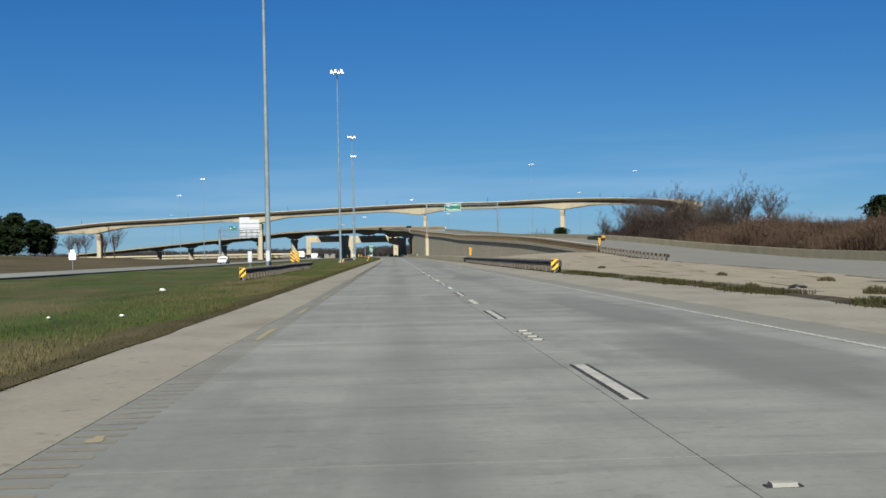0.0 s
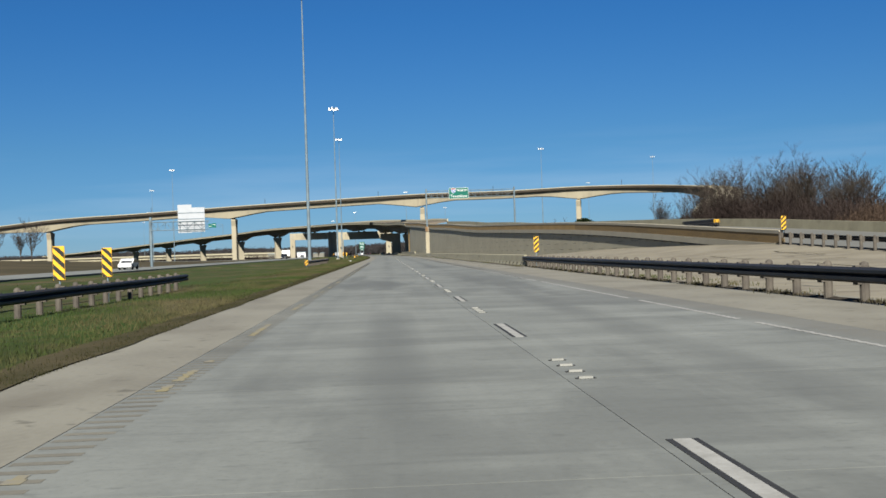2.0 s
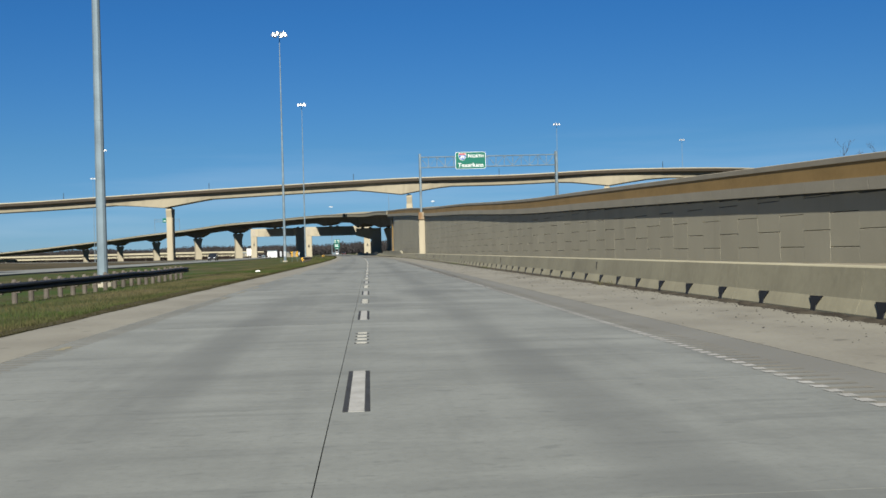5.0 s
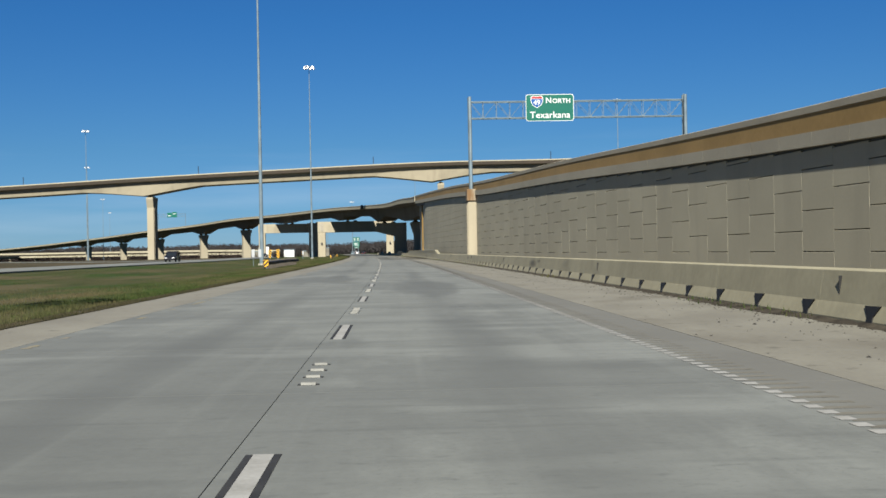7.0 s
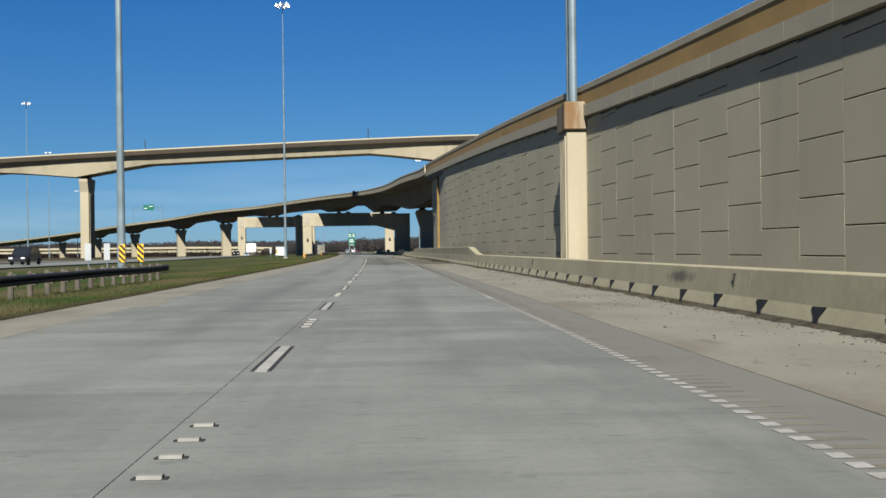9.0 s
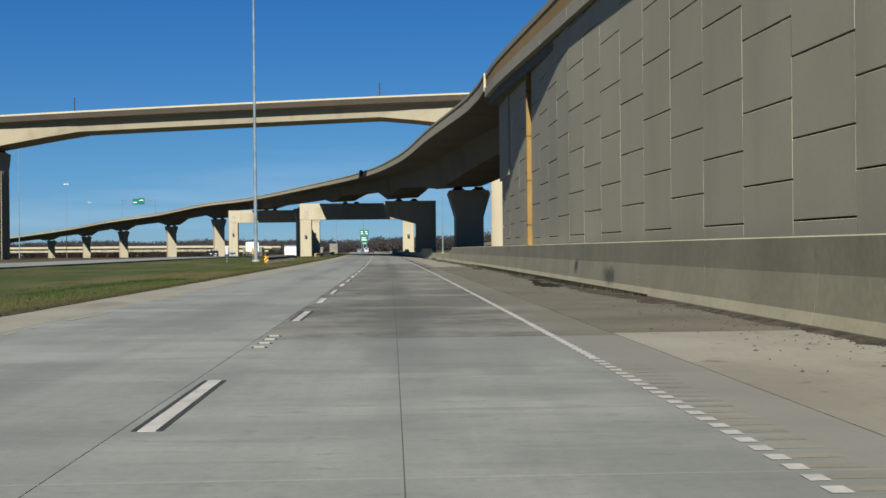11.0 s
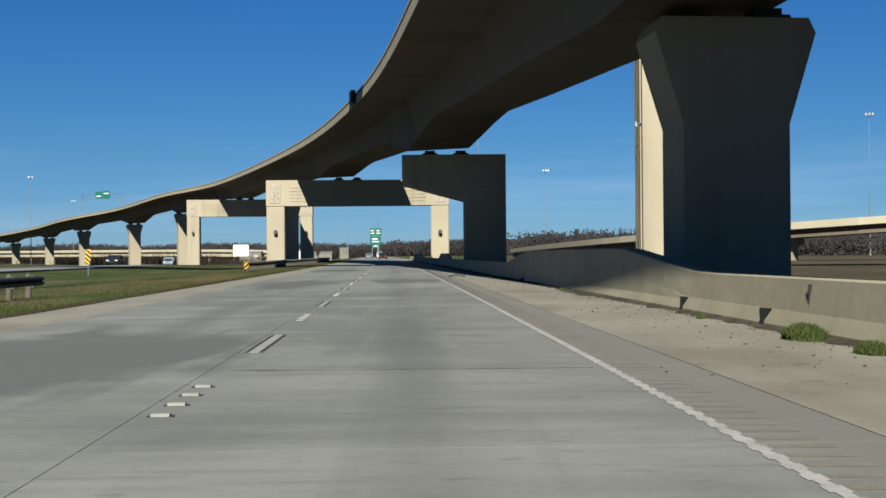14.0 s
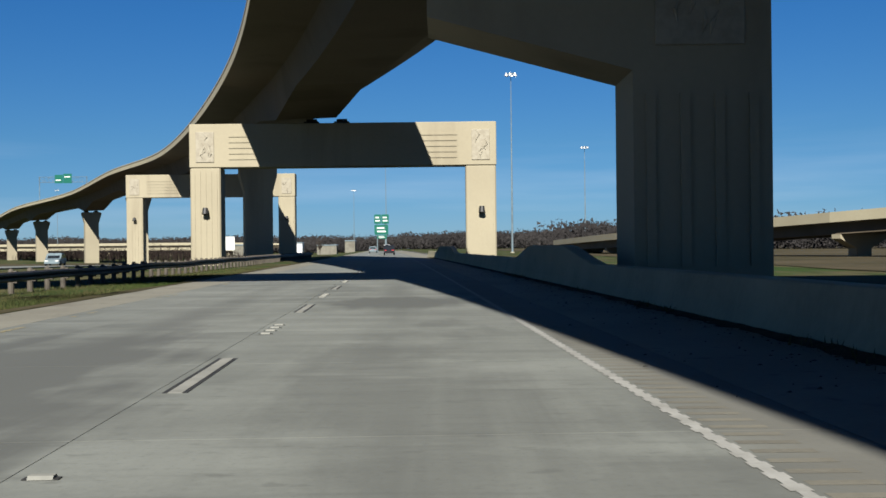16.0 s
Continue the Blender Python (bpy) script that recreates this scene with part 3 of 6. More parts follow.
# ---- the ramp that climbs beside the road and crosses it ----
RAMP_LEFT = [(27.5, -70, -0.6), (27.2, 0, -0.4), (27.2, 66, 0.1), (27.2, 82, 0.4), (27.2, 116, 0.8), (27, 130, 1.1), (26.5, 160, 2.0), (23.8, 203, 3.7), (21.4, 237, 4.7), (18.0, 289, 5.8), (16.6, 310, 6.2), (15.3, 330.5, 6.8), (13.45, 357.6, 7.72), (11.85, 383, 8.4), (10.65, 400, 8.85), (8.68, 432, 10.05),
             (6.74, 464.4, 11.0), (6.29, 472, 11.2), (5.97, 478, 11.38), (5.52, 486, 11.6), (5.22, 493, 11.83), (5.13, 498.5, 12.0), (4.77, 512, 12.41), (2.33, 545, 13.5), (-1.42, 590, 14.45), (-9.0, 653, 16.5), (-25.3, 733, 18.8), (-56.8, 838, 20.2), (-85.5, 902, 20.6), (-121, 981, 19.6),
             (-163, 1052, 18.2), (-208, 1145, 16.9), (-258, 1230, 15.0), (-320, 1320, 12.3), (-400, 1434, 9.6)]
RAMP_W = 15.8
ramp_edge = smooth_curve(RAMP_LEFT, 5.0)
ramp_st = stations_of(ramp_edge)
earth = [s for s in ramp_st if s[0].y <= 499.0]
span = [s for s in ramp_st if s[0].y >= 498.0]
ramp = thing("ramp_roadway", "grey concrete ramp climbing on a retained embankment", "road", kind="structure")
bm = bmesh.new()
sweep(bm, earth, lambda s: [(0.3, -0.9), (RAMP_W - 0.3, -0.9), (RAMP_W - 0.3, -2.0), (0.3, -2.0)])
part("ramp_pavement", bm, M["slab"], ramp)

wall = thing("wall_retaining", "tall grey-brown retaining wall of staggered concrete panels", "wall", kind="structure")
wall_st = [s for s in earth if s[0].y > 159]
bm = bmesh.new()


def setback(y):
    """The wall runs straight on where the deck edge starts to bend out over it."""
    return float(np.interp(y, [472, 478, 486, 493, 498.5], [0.0, 0.2, 0.49, 0.73, 0.81]))


rings = []
for p, a, s in wall_st:
    rings.append([bm.verts.new(Vector((p.x + u + setback(p.y), p.y, z))) for u, z in ((0.38, -0.6), (0.38, p.z - 1.5), (2.0, p.z - 1.5), (2.0, -0.6))])
for r0, r1 in zip(rings, rings[1:]):
    for i in range(4):
        bm.faces.new((r0[i], r0[(i + 1) % 4], r1[(i + 1) % 4], r1[i]))
bm.faces.new(rings[0])
bm.faces.new(rings[-1])
part("wall_core", bm, M["joint"], wall)
stone = [s[2] for s in wall_st]
sa = stone[0]
while sa < stone[-1] - 0.5:
    sb = min(sa + 3.05, stone[-1])
    bm = bmesh.new()
    st_ = []
    for u in np.linspace(sa + 0.008, sb - 0.008, 3):
        k = min(max(int(np.searchsorted(stone, u)), 1), len(stone) - 1)
        f = (u - stone[k - 1]) / (stone[k] - stone[k - 1])
        st_.append((wall_st[k - 1][0].lerp(wall_st[k][0], f), wall_st[k][1], u))
    sweep(bm, st_, lambda s: [(0.03, -1.52), (0.03, -0.98), (2.4, -0.98), (2.4, -1.52)])
    part("coping_stone", bm, M["coping"], wall, "pale precast coping along the wall top" if sa == stone[0] else "")
    sa = sb
bm = bmesh.new()
sweep(bm, [q for q in wall_st if q[0].y > 222], lambda s: [(0.10, -0.98), (0.10, -0.27), (0.5, -0.27), (0.5, -0.98)])
part("parapet_base", bm, M["brown"], wall, "brown-stained lower face of the parapet")
bm = bmesh.new()
sweep(bm, [q for q in wall_st if q[0].y < 228], lambda s: [(0.102, -0.98), (0.102, -0.27), (0.498, -0.27), (0.498, -0.98)])
part("parapet_base", bm, M["midbrown"], wall, "darker brown start of the parapet face")
bm = bmesh.new()
sweep(bm, wall_st, lambda s: [(0.072, -0.27), (0.066, -0.02), (0.085, 0.0), (0.5, 0.0), (0.52, -0.266)])
part("parapet", bm, M["rail_top"], wall, "grey concrete parapet rail")
bm = bmesh.new()
sweep(bm, earth, lambda s: [(RAMP_W - 0.5, -0.905), (RAMP_W - 0.42, 0.0), (RAMP_W - 0.1, 0.0), (RAMP_W, -0.9), (RAMP_W, -3.2), (RAMP_W - 0.45, -3.2)])
part("ramp_barrier", bm, M["barrier"], ramp, "tan concrete barrier at the ramp's far side")

# paved gore between carriageway and ramp, running out along the wall foot
SLOPE_U = (0.0, 0.12, 0.3, 0.5, 0.7, 0.86, 1.0)
SLOPE_K = (0.0, 0.06, 0.22, 0.45, 0.72, 0.9, 1.0)


def slope_frame(y):
    e = float(np.interp(y, [p.y for p in ramp_edge], [p.x for p in ramp_edge])) + 0.34
    top = float(np.interp(y, [-70, 0, 66, 82, 116, 140, 160, 180, 205, 240, 300, 440], [-1.5, -1.32, -0.82, -0.52, -0.12, 0.35, 1.0, 1.05, 0.9, 0.2, 0.0, 0.0]))
    return cx(y) + 8.3, e, top


def on_slope(u, y):
    """A place on the gore paving: u runs from the shoulder (0) to the ramp edge (1)."""
    a, e, top = slope_frame(y)
    x = a + (e - a) * u
    z = top * float(np.interp(u, SLOPE_U, SLOPE_K))
    if 0.06 < u < 0.95:
        z += 0.10 * noise.noise(Vector((x * 0.3, y * 0.15, 1))) - 0.02
    return Vector((x, y, z))


bm = bmesh.new()
rings = []
for y in np.arange(-70, 440, 4.0):
    a, e, top = slope_frame(y)
    ring = []
    for i, (u, k) in enumerate(((-1.0, 0), (-0.1, 0), (0.12, 0.06), (0.3, 0.22), (0.5, 0.45), (0.7, 0.72), (0.86, 0.9), (1.0, 1.0), (1.01, 1.0))):
        x = a + u if u < 0 else a + (e - a) * u
        z = -0.3 if i == 0 else 0.003 if i == 1 else top * k
        if 1 < i < 7:
            z += 0.10 * noise.noise(Vector((x * 0.3, y * 0.15, 1))) - 0.02
        if i == 8:
            z = -2.5
        ring.append(bm.verts.new((x, y, z)))
    rings.append(ring)
for r0, r1 in zip(rings, rings[1:]):
    for i in range(len(r0) - 1):
        bm.faces.new((r0[i], r0[i + 1], r1[i + 1], r1[i]))
part("slope_paving", bm, M["slope"], None)
tagged(bpy.data.objects["slope_paving"], "cracked sand-coloured concrete slope paving", "slope paving", kind="structure")


def girder_profile(top_w, depth, box_w, bank=0.0):
    h = top_w / 2
    pts = [(0.0, -0.9), (0.0, -1.15), (h - box_w / 2 - 0.7, -1.55), (h - box_w / 2, -0.9 - depth), (h + box_w / 2, -0.9 - depth), (h + box_w / 2 + 0.7, -1.55), (top_w, -1.15), (top_w, -0.9)]
    return [(u, w + bank * u) for u, w in pts]


def depth_at(s, rows):
    """Girder depth between rows of (length along the deck, depth)."""
    return float(np.interp(s, [r[0] for r in rows], [r[1] for r in rows]))


def haunched(piers, mid, reach, ends):
    """Depth rows that deepen over the last stretch before each pier; piers: rows of (s, depth)."""
    rows = [(ends[0], mid)]
    for sp, d in piers:
        rows += [(sp - reach, mid), (sp, d), (sp + reach, mid)]
    return sorted(rows + [(ends[1], mid)])


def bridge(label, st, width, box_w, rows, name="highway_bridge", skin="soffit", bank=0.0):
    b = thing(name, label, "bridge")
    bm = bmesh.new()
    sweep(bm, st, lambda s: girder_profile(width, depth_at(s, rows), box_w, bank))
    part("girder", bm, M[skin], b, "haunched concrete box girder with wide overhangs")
    for k, u in ((0, 0.0), (1, width - 0.42)):
        bm = bmesh.new()
        sg = 1 if k == 0 else -1
        o = 0.0 if k == 0 else width
        sweep(bm, st, lambda s, o=o, sg=sg: [(u, w + bank * o) for u, w in ((o - sg * 0.04, -1.12), (o - sg * 0.04, -0.02), (o, 0.0), (o + sg * 0.24, 0.0), (o + sg * 0.42, -0.62), (o + sg * 0.42, -0.896))])
        rail = part("parapet", bm, M["parapet"], b, "pale cream concrete parapet")
        # shade below the parapet's top edge, laid on as a dark strip
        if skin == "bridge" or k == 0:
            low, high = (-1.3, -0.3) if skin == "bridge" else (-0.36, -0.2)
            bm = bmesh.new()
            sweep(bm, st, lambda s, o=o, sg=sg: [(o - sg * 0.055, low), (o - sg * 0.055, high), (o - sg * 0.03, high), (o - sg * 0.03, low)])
            part("stained_face", bm, M["darkbrown"], rail, "dark brown band standing for shade on the parapet face")
    return b


def near_s(st, x, y):
    return min(st, key=lambda q: (q[0].x - x) ** 2 + (q[0].y - y) ** 2)


BANK = 0.06
# piers: kind, place on the ramp's middle line, top
RAMP_PIERS = [("hammer", 12.32, 535.5, 9.4), ("hammer", 8.26, 583.5, 9.1), ("cantilever", -0.5, 656.0, 10.75), ("straddle", -15.7, 736.0, 13.6), ("straddle2", -50.2, 844.5, 15.7),
              ("small", -79.0, 905.0, 14.4), ("small", -115.0, 985.0, 13.4), ("small", -156.0, 1058.0, 12.5), ("small", -202.0, 1151.0, 11.1), ("small", -250.0, 1236.0, 9.6)]
prow = []
for kind, x, y, top in RAMP_PIERS:
    q = near_s(span, x, y)
    prow.append((q[2], q[0].z + BANK * RAMP_W / 2 - 0.9 - top - 0.45))
rows = [(span[0][2], 2.6), prow[0], (0.5 * (prow[0][0] + prow[1][0]), 3.65), prow[1], (prow[1][0] + 17, 3.65)]
rows += haunched(prow[2:], 2.95, 16, (prow[2][0] - 18, span[-1][2] + 1))
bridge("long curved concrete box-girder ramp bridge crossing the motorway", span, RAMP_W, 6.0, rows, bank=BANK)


def bearings(parent, x0, x1, z, y=0.0):
    for x in (x0, x1):
        bm = bmesh.new()
        box(bm, (x - 0.75, y - 0.7, z), (x + 0.75, y + 0.7, z + 0.22), bevel=0.04)
        box(bm, (x - 0.5, y - 0.5, z + 0.215), (x + 0.5, y + 0.5, z + 0.47))
        part("bearing", bm, M["joint"], parent, "dark bridge bearing on a plinth")


def hammer_pier(x, y, top, rz, w=5.66, neck=3.78, d=2.4, flare=3.6, base=-0.6):
    p = thing("bridge_pier", "cream concrete pier with a flared hammerhead top", "bridge pier", (x, y, 0), rz, group="ramp bridge piers")
    bm = bmesh.new()
    n, h = neck / 2, w / 2
    prism(bm, [(-n, base), (n, base), (n, top - flare), (h, top - 0.5), (h - 0.25, top), (-h + 0.25, top), (-h, top - 0.5), (-n, top - flare)], -d / 2, d / 2)
    part("column", bm, M["bridge"], p)
    bearings(p, -h * 0.5, h * 0.5, top)
    return p


for i in (0, 1):
    k, x, y, top = RAMP_PIERS[i]
    q = near_s(span, x, y)
    hammer_pier(x, y, top, math.degrees(math.atan2(q[1].y, q[1].x)), 6.1 - 0.5 * i, 4.1 - 0.4 * i)
for i in range(5, 10):
    k, x, y, top = RAMP_PIERS[i]
    q = near_s(span, x, y)
    hammer_pier(x, y, top, math.degrees(math.atan2(q[1].y, q[1].x)), 6.0, 4.2, 2.2, 3.5, base=-5)


def relief_panel(parent, x, y, z0, z1, w):
    bm = bmesh.new()
    box(bm, (x - w / 2, y - 0.06, z0), (x + w / 2, y + 0.1, z1), bevel=0.03)
    rp = part("relief_panel", bm, M["relief"], parent, "pale cast relief panel")
    rr = random.Random(int(x * 10))
    for k in range(7):
        bm = bmesh.new()
        u, v = x + rr.uniform(-0.3, 0.3) * w, z0 + (z1 - z0) * rr.uniform(0.15, 0.85)
        tube(bm, [(u, y - 0.07, v - 0.35), (u + rr.uniform(-0.3, 0.3), y - 0.1, v), (u + rr.uniform(-0.4, 0.4), y - 0.07, v + 0.4)], [0.02, 0.07, 0.02], 6)
        part("motif", bm, M["relief"], rp)


def straddle_bent(x, y, top, rz, x0, x1, depth=4.3, cw=3.1, base=-0.6, brg=(-1.5, 1.5)):
    p = thing("straddle_bent", "cream concrete portal bent straddling the carriageway", "bridge pier", (x, y, 0), rz, group="portal bents")
    d = 2.6
    for a, b in ((x0, x0 + cw), (x1 - cw, x1)):
        bm = bmesh.new()
        box(bm, (a + 0.05, -d / 2 + 0.05, base), (b - 0.05, d / 2 - 0.05, top - depth), bevel=0.12)
        part("column", bm, M["bridge"], p, "fluted cream concrete column")
        for k in range(5):
            u = a + 0.45 + k * (cw - 0.9) / 4
            bm = bmesh.new()
            box(bm, (u - 0.09, -d / 2 + 0.0, base + 1.0), (u + 0.09, -d / 2 + 0.1, top - depth - 0.4))
            part("flute", bm, M["bridge"], p)
    bm = bmesh.new()
    box(bm, (x0, -d / 2, top - depth), (x1, d / 2, top), bevel=0.06)
    part("cap_beam", bm, M["bridge"], p, "cream cap beam")
    for a, b in ((x0 + cw + 0.8, x0 + cw + 9.0), (x1 - cw - 9.0, x1 - cw - 0.8)):
        for k in range(5):
            z = top - depth * (0.28 + 0.13 * k)
            bm = bmesh.new()
            box(bm, (a, -d / 2 - 0.07, z - 0.09), (b, -d / 2 + 0.02, z + 0.09))
            part("rib", bm, M["bridge"], p)
    for a in (x0 + cw / 2, x1 - cw / 2):
        relief_panel(p, a, -d / 2 - 0.02, top - depth * 0.88, top - depth * 0.18, cw * 0.58)
    bearings(p, brg[0], brg[1], top)
    return p


straddle_bent(-15.7, 736.0, 13.6, 0, -13.5, 16.8)
straddle_bent(-50.2, 844.5, 15.75, 0, -15.0, 17.6, depth=4.4, cw=3.3, base=-3)

# cantilever bent: one column and an arm over the shoulder
p = thing("cantilever_bent", "shaded concrete bent with one arm over the shoulder", "bridge pier", (-0.5, 656.0, 0), 0, group="portal bents")
bm = bmesh.new()
prism(bm, [(-4.2, 10.75), (5.78, 10.75), (5.78, -0.6), (1.75, -0.6), (1.75, 6.3), (-4.2, 7.9)], -1.7, 1.7)
part("column", bm, M["bridge"], p)
for k in range(4):
    u = 2.25 + k * 1.0
    bm = bmesh.new()
    box(bm, (u - 0.14, -1.78, 0.6), (u + 0.14, -1.65, 5.6))
    part("flute", bm, M["bridge"], p)
relief_panel(p, 3.7, -1.72, 7.0, 9.9, 2.6)
bearings(p, -1.5, 1.5, 10.75)

# ---- the flyover behind ----
FLY = [(-420, 655, 9.5), (-330, 651, 13.0), (-250, 647, 16.3), (-200, 645, 18.8), (-160, 643, 22.2), (-120, 640.5, 23.7), (-77, 638, 25.6), (-35, 635.5, 27.2), (13, 634, 28.8), (56, 631, 29.0),
       (91, 626, 29.8), (122, 614, 29.0), (140, 592, 26.8), (142, 566, 23.6), (131, 533, 19.5), (116, 495, 16.3), (98, 440, 11.5), (94, 426, 10.0)]
FLY_W = 11.0
fly_mid = smooth_curve(FLY, 6.0)
fly_st = [(p - a * 9.0 + Vector((0, 0, 0.15)), a, s) for p, a, s in stations_of(fly_mid)]
FP = [(-330, 652, 6.8), (-250, 649, 10.2), (-164, 645, 15.8), (-75.0, 641, 19.6), (16.2, 638.0, 22.5), (91, 628, 23.6), (142, 586, 20.0)]
prow = [(near_s(fly_st, x, y)[2], near_s(fly_st, x, y)[0].z - 0.9 - top - 0.45) for x, y, top in FP]
bridge("high cream concrete flyover with haunched box girder", fly_st, FLY_W, 7.3, haunched(prow, 2.6, 17, (0, fly_st[-1][2] + 1)), name="flyover_bridge", skin="bridge")
for x, y, top in FP:
    q = near_s(fly_st, x, y)
    rz = math.degrees(math.atan2(q[1].y, q[1].x))
    p = thing("bridge_pier", "tall slender cream concrete flyover pier with fluted sides", "bridge pier", (x, y, 0), rz, group="flyover piers")
    bm = bmesh.new()
    prism(bm, [(-2.3, -2), (2.3, -2), (2.3, top - 3.2), (3.1, top - 0.6), (3.1, top), (-3.1, top), (-3.1, top - 0.6), (-2.3, top - 3.2)], -1.05, 1.05)
    part("column", bm, M["bridge"], p)
    for sy in (-1, 1):
        for k in range(4):
            u = -1.4 + k * 0.93
            bm = bmesh.new()
            box(bm, (u - 0.2, sy * 1.08 - 0.09, 0), (u + 0.2, sy * 1.08 + 0.09, top - 3.4), bevel=0.03)
            part("flute", bm, M["bridge"], p)
    bearings(p, -1.6, 1.6, top)

# ---- right-hand barrier ----
def barrier_high(y):
    """The barrier is higher where it shields walls and piers."""
    return float(np.interp(y, [430, 437, 536, 541.5, 566, 573, 592, 600, 652, 657, 666, 671, 718, 724, 744, 751], [0.8, 1.36, 1.36, 0.8, 0.78, 1.3, 1.3, 0.74, 0.72, 1.25, 1.25, 0.72, 0.72, 1.3, 1.3, 0.74]))


def barrier_off(y):
    return float(np.interp(y, [158, 430, 500, 545, 600, 760], [7.64, 7.69, 7.84, 7.64, 7.04, 6.64]))


barrier = thing("concrete_barrier", "weathered tan concrete safety barrier with drain slots", "barrier")
ya = 157.6
while ya < 770:
    yb = ya + 6.1
    bm = bmesh.new()
    ln = [Vector((cx(y) + barrier_off(y), y, 0)) for y in np.linspace(ya + 0.002, yb - 0.002, 5)]

    def prof(s, ya=ya):
        h = barrier_high(ya + s)
        taper = 0.72 + 0.28 * min(1.0, (ya + s - 157.6) / 1.6)
        h *= taper
        kink = float(np.interp(h, [0.8, 1.36], [0.29, 0.80])) * min(1, taper + 0.1)
        lean = float(np.interp(h, [0.8, 1.36], [0.07, 0.035]))
        return [(0, -0.05), (0.0, 0.06), (0.07, 0.24 * min(1, taper + 0.1)), (float(np.interp(h, [0.8, 1.36], [0.09, 0.135])), kink), (0.11 + lean, h - 0.02), (0.14 + lean, h), (0.58, h), (0.62, -0.05)]
    sweep(bm, stations_of(ln), prof)
    part("segment", bm, M["barrier"], barrier)
    ya = yb
bm = bmesh.new()
prism(bm, [(-0.24, 0.25), (0.30, 0.24), (0.12, 0.08), (0.10, -0.02), (-0.11, -0.02), (-0.09, 0.08)], -0.014, 0.05, "x")
slot = mesh_of("drain_slot", bm, M["rubber"])
for y in [159.6 + k * 2.6 for k in range(104)] + [547.2, 549.8, 561.6, 566.5]:
    m = on_road(y, barrier_off(y), 0.05) @ pose(0, 0, 0, 0, 18, 0)
    share("drain_slot", slot, m, barrier)
bm = bmesh.new()
box(bm, (0.09, -0.007, 0.3), (0.3, 0.007, 0.7))
gap = mesh_of("joint_gap", bm, M["rubber"])
for y in (198.0, 233.5, 262.0, 291.0, 312.5, 345.0, 372.0, 401.0, 559.9):
    share("joint_gap", gap, on_road(y, barrier_off(y) + 0.02), barrier)


# ---- guardrails ----
def w_beam(y0, y1, place, label, height=0.7, posts=1.905, side=1, group="roadside guardrails"):
    """A W-section rail on posts; place(y) -> (x, z of the ground); side: +1 when traffic passes to its left."""
    g = thing("guardrail", label, "guardrail", group=group)
    n = max(2, int((y1 - y0) / 3.81))
    ln = [Vector((place(y)[0], y, place(y)[1])) for y in np.linspace(y0, y1, n)]
    bm = bmesh.new()
    h = height
    sec = [(0.0, h - 0.31), (-0.08, h - 0.26), (-0.08, h - 0.2), (0.0, h - 0.155), (-0.08, h - 0.11), (-0.08, h - 0.05), (0.0, h)]
    prof = [(side * u, w) for u, w in sec] + [(side * (u + 0.02), w) for u, w in sec[::-1]]
    sweep(bm, stations_of(ln), lambda s: prof)
    part("rail", bm, M["rail"], g, "dark weathered W-section rail")
    bm = bmesh.new()
    tube(bm, [(0, 0, -0.6), (0, 0, h + 0.02), (0, 0, h + 0.075), (0, 0, h + 0.105)], [0.1, 0.1, 0.082, 0.03], 10)
    box(bm, (-0.21 if side > 0 else 0.08, -0.08, h - 0.36), (-0.08 if side > 0 else 0.21, 0.08, h + 0.03), bevel=0.01)
    pm = mesh_of("post", bm, M["post"])
    for y in np.arange(y0 + 0.3, y1, posts):
        x, z = place(y)
        share("post", pm, pose(x + side * 0.23, y, z, 0, 0, heading(y)), g)
    bm = bmesh.new()
    pts = [(place(y0)[0] - side * 0.05, y0 + 0.2, place(y0)[1] + h - 0.16), (place(y0)[0] + side * 0.05, y0 - 0.15, place(y0)[1] + h - 0.16), (place(y0)[0] + side * 0.3, y0 - 0.22, place(y0)[1] + h - 0.16)]
    for a, b in zip(pts, pts[1:]):
        a, b = Vector(a), Vector(b)
        d = (b - a).normalized()
        nrm = Vector((d.y, -d.x, 0)) * 0.02
        vs = [bm.verts.new(q + Vector((0, 0, zz)) + o) for q in (a, b) for zz in (-0.16, 0.16) for o in (-nrm, nrm)]
        bmesh.ops.convex_hull(bm, input=vs)
    part("end_wing", bm, M["rail"], g)
    return g


def left_place(off):
    return lambda y: (cx(y) + off, ground_z(cx(y) + off, y))


w_beam(65.5, 158.4, lambda y: (7.35 + 0.35 * max(0, (y - 130) / 28), 0.0), "dark guardrail on timber posts leading to the concrete barrier")
w_beam(121, 160, lambda y: (float(np.interp(y, [p.y for p in ramp_edge], [p.x for p in ramp_edge])) + 0.15, float(np.interp(y, [p.y for p in ramp_edge], [p.z for p in ramp_edge])) - 0.9), "guardrail on timber posts at the ramp edge", side=-1)
for y0, y1, off in ((72, 133, -11.4), (217, 270, -11.5), (372, 410, -9.65), (541, 582, -10.0), (638, 800, -10.1)):
    w_beam(y0, y1, left_place(off), "dark guardrail on posts standing in the grass verge", side=-1)

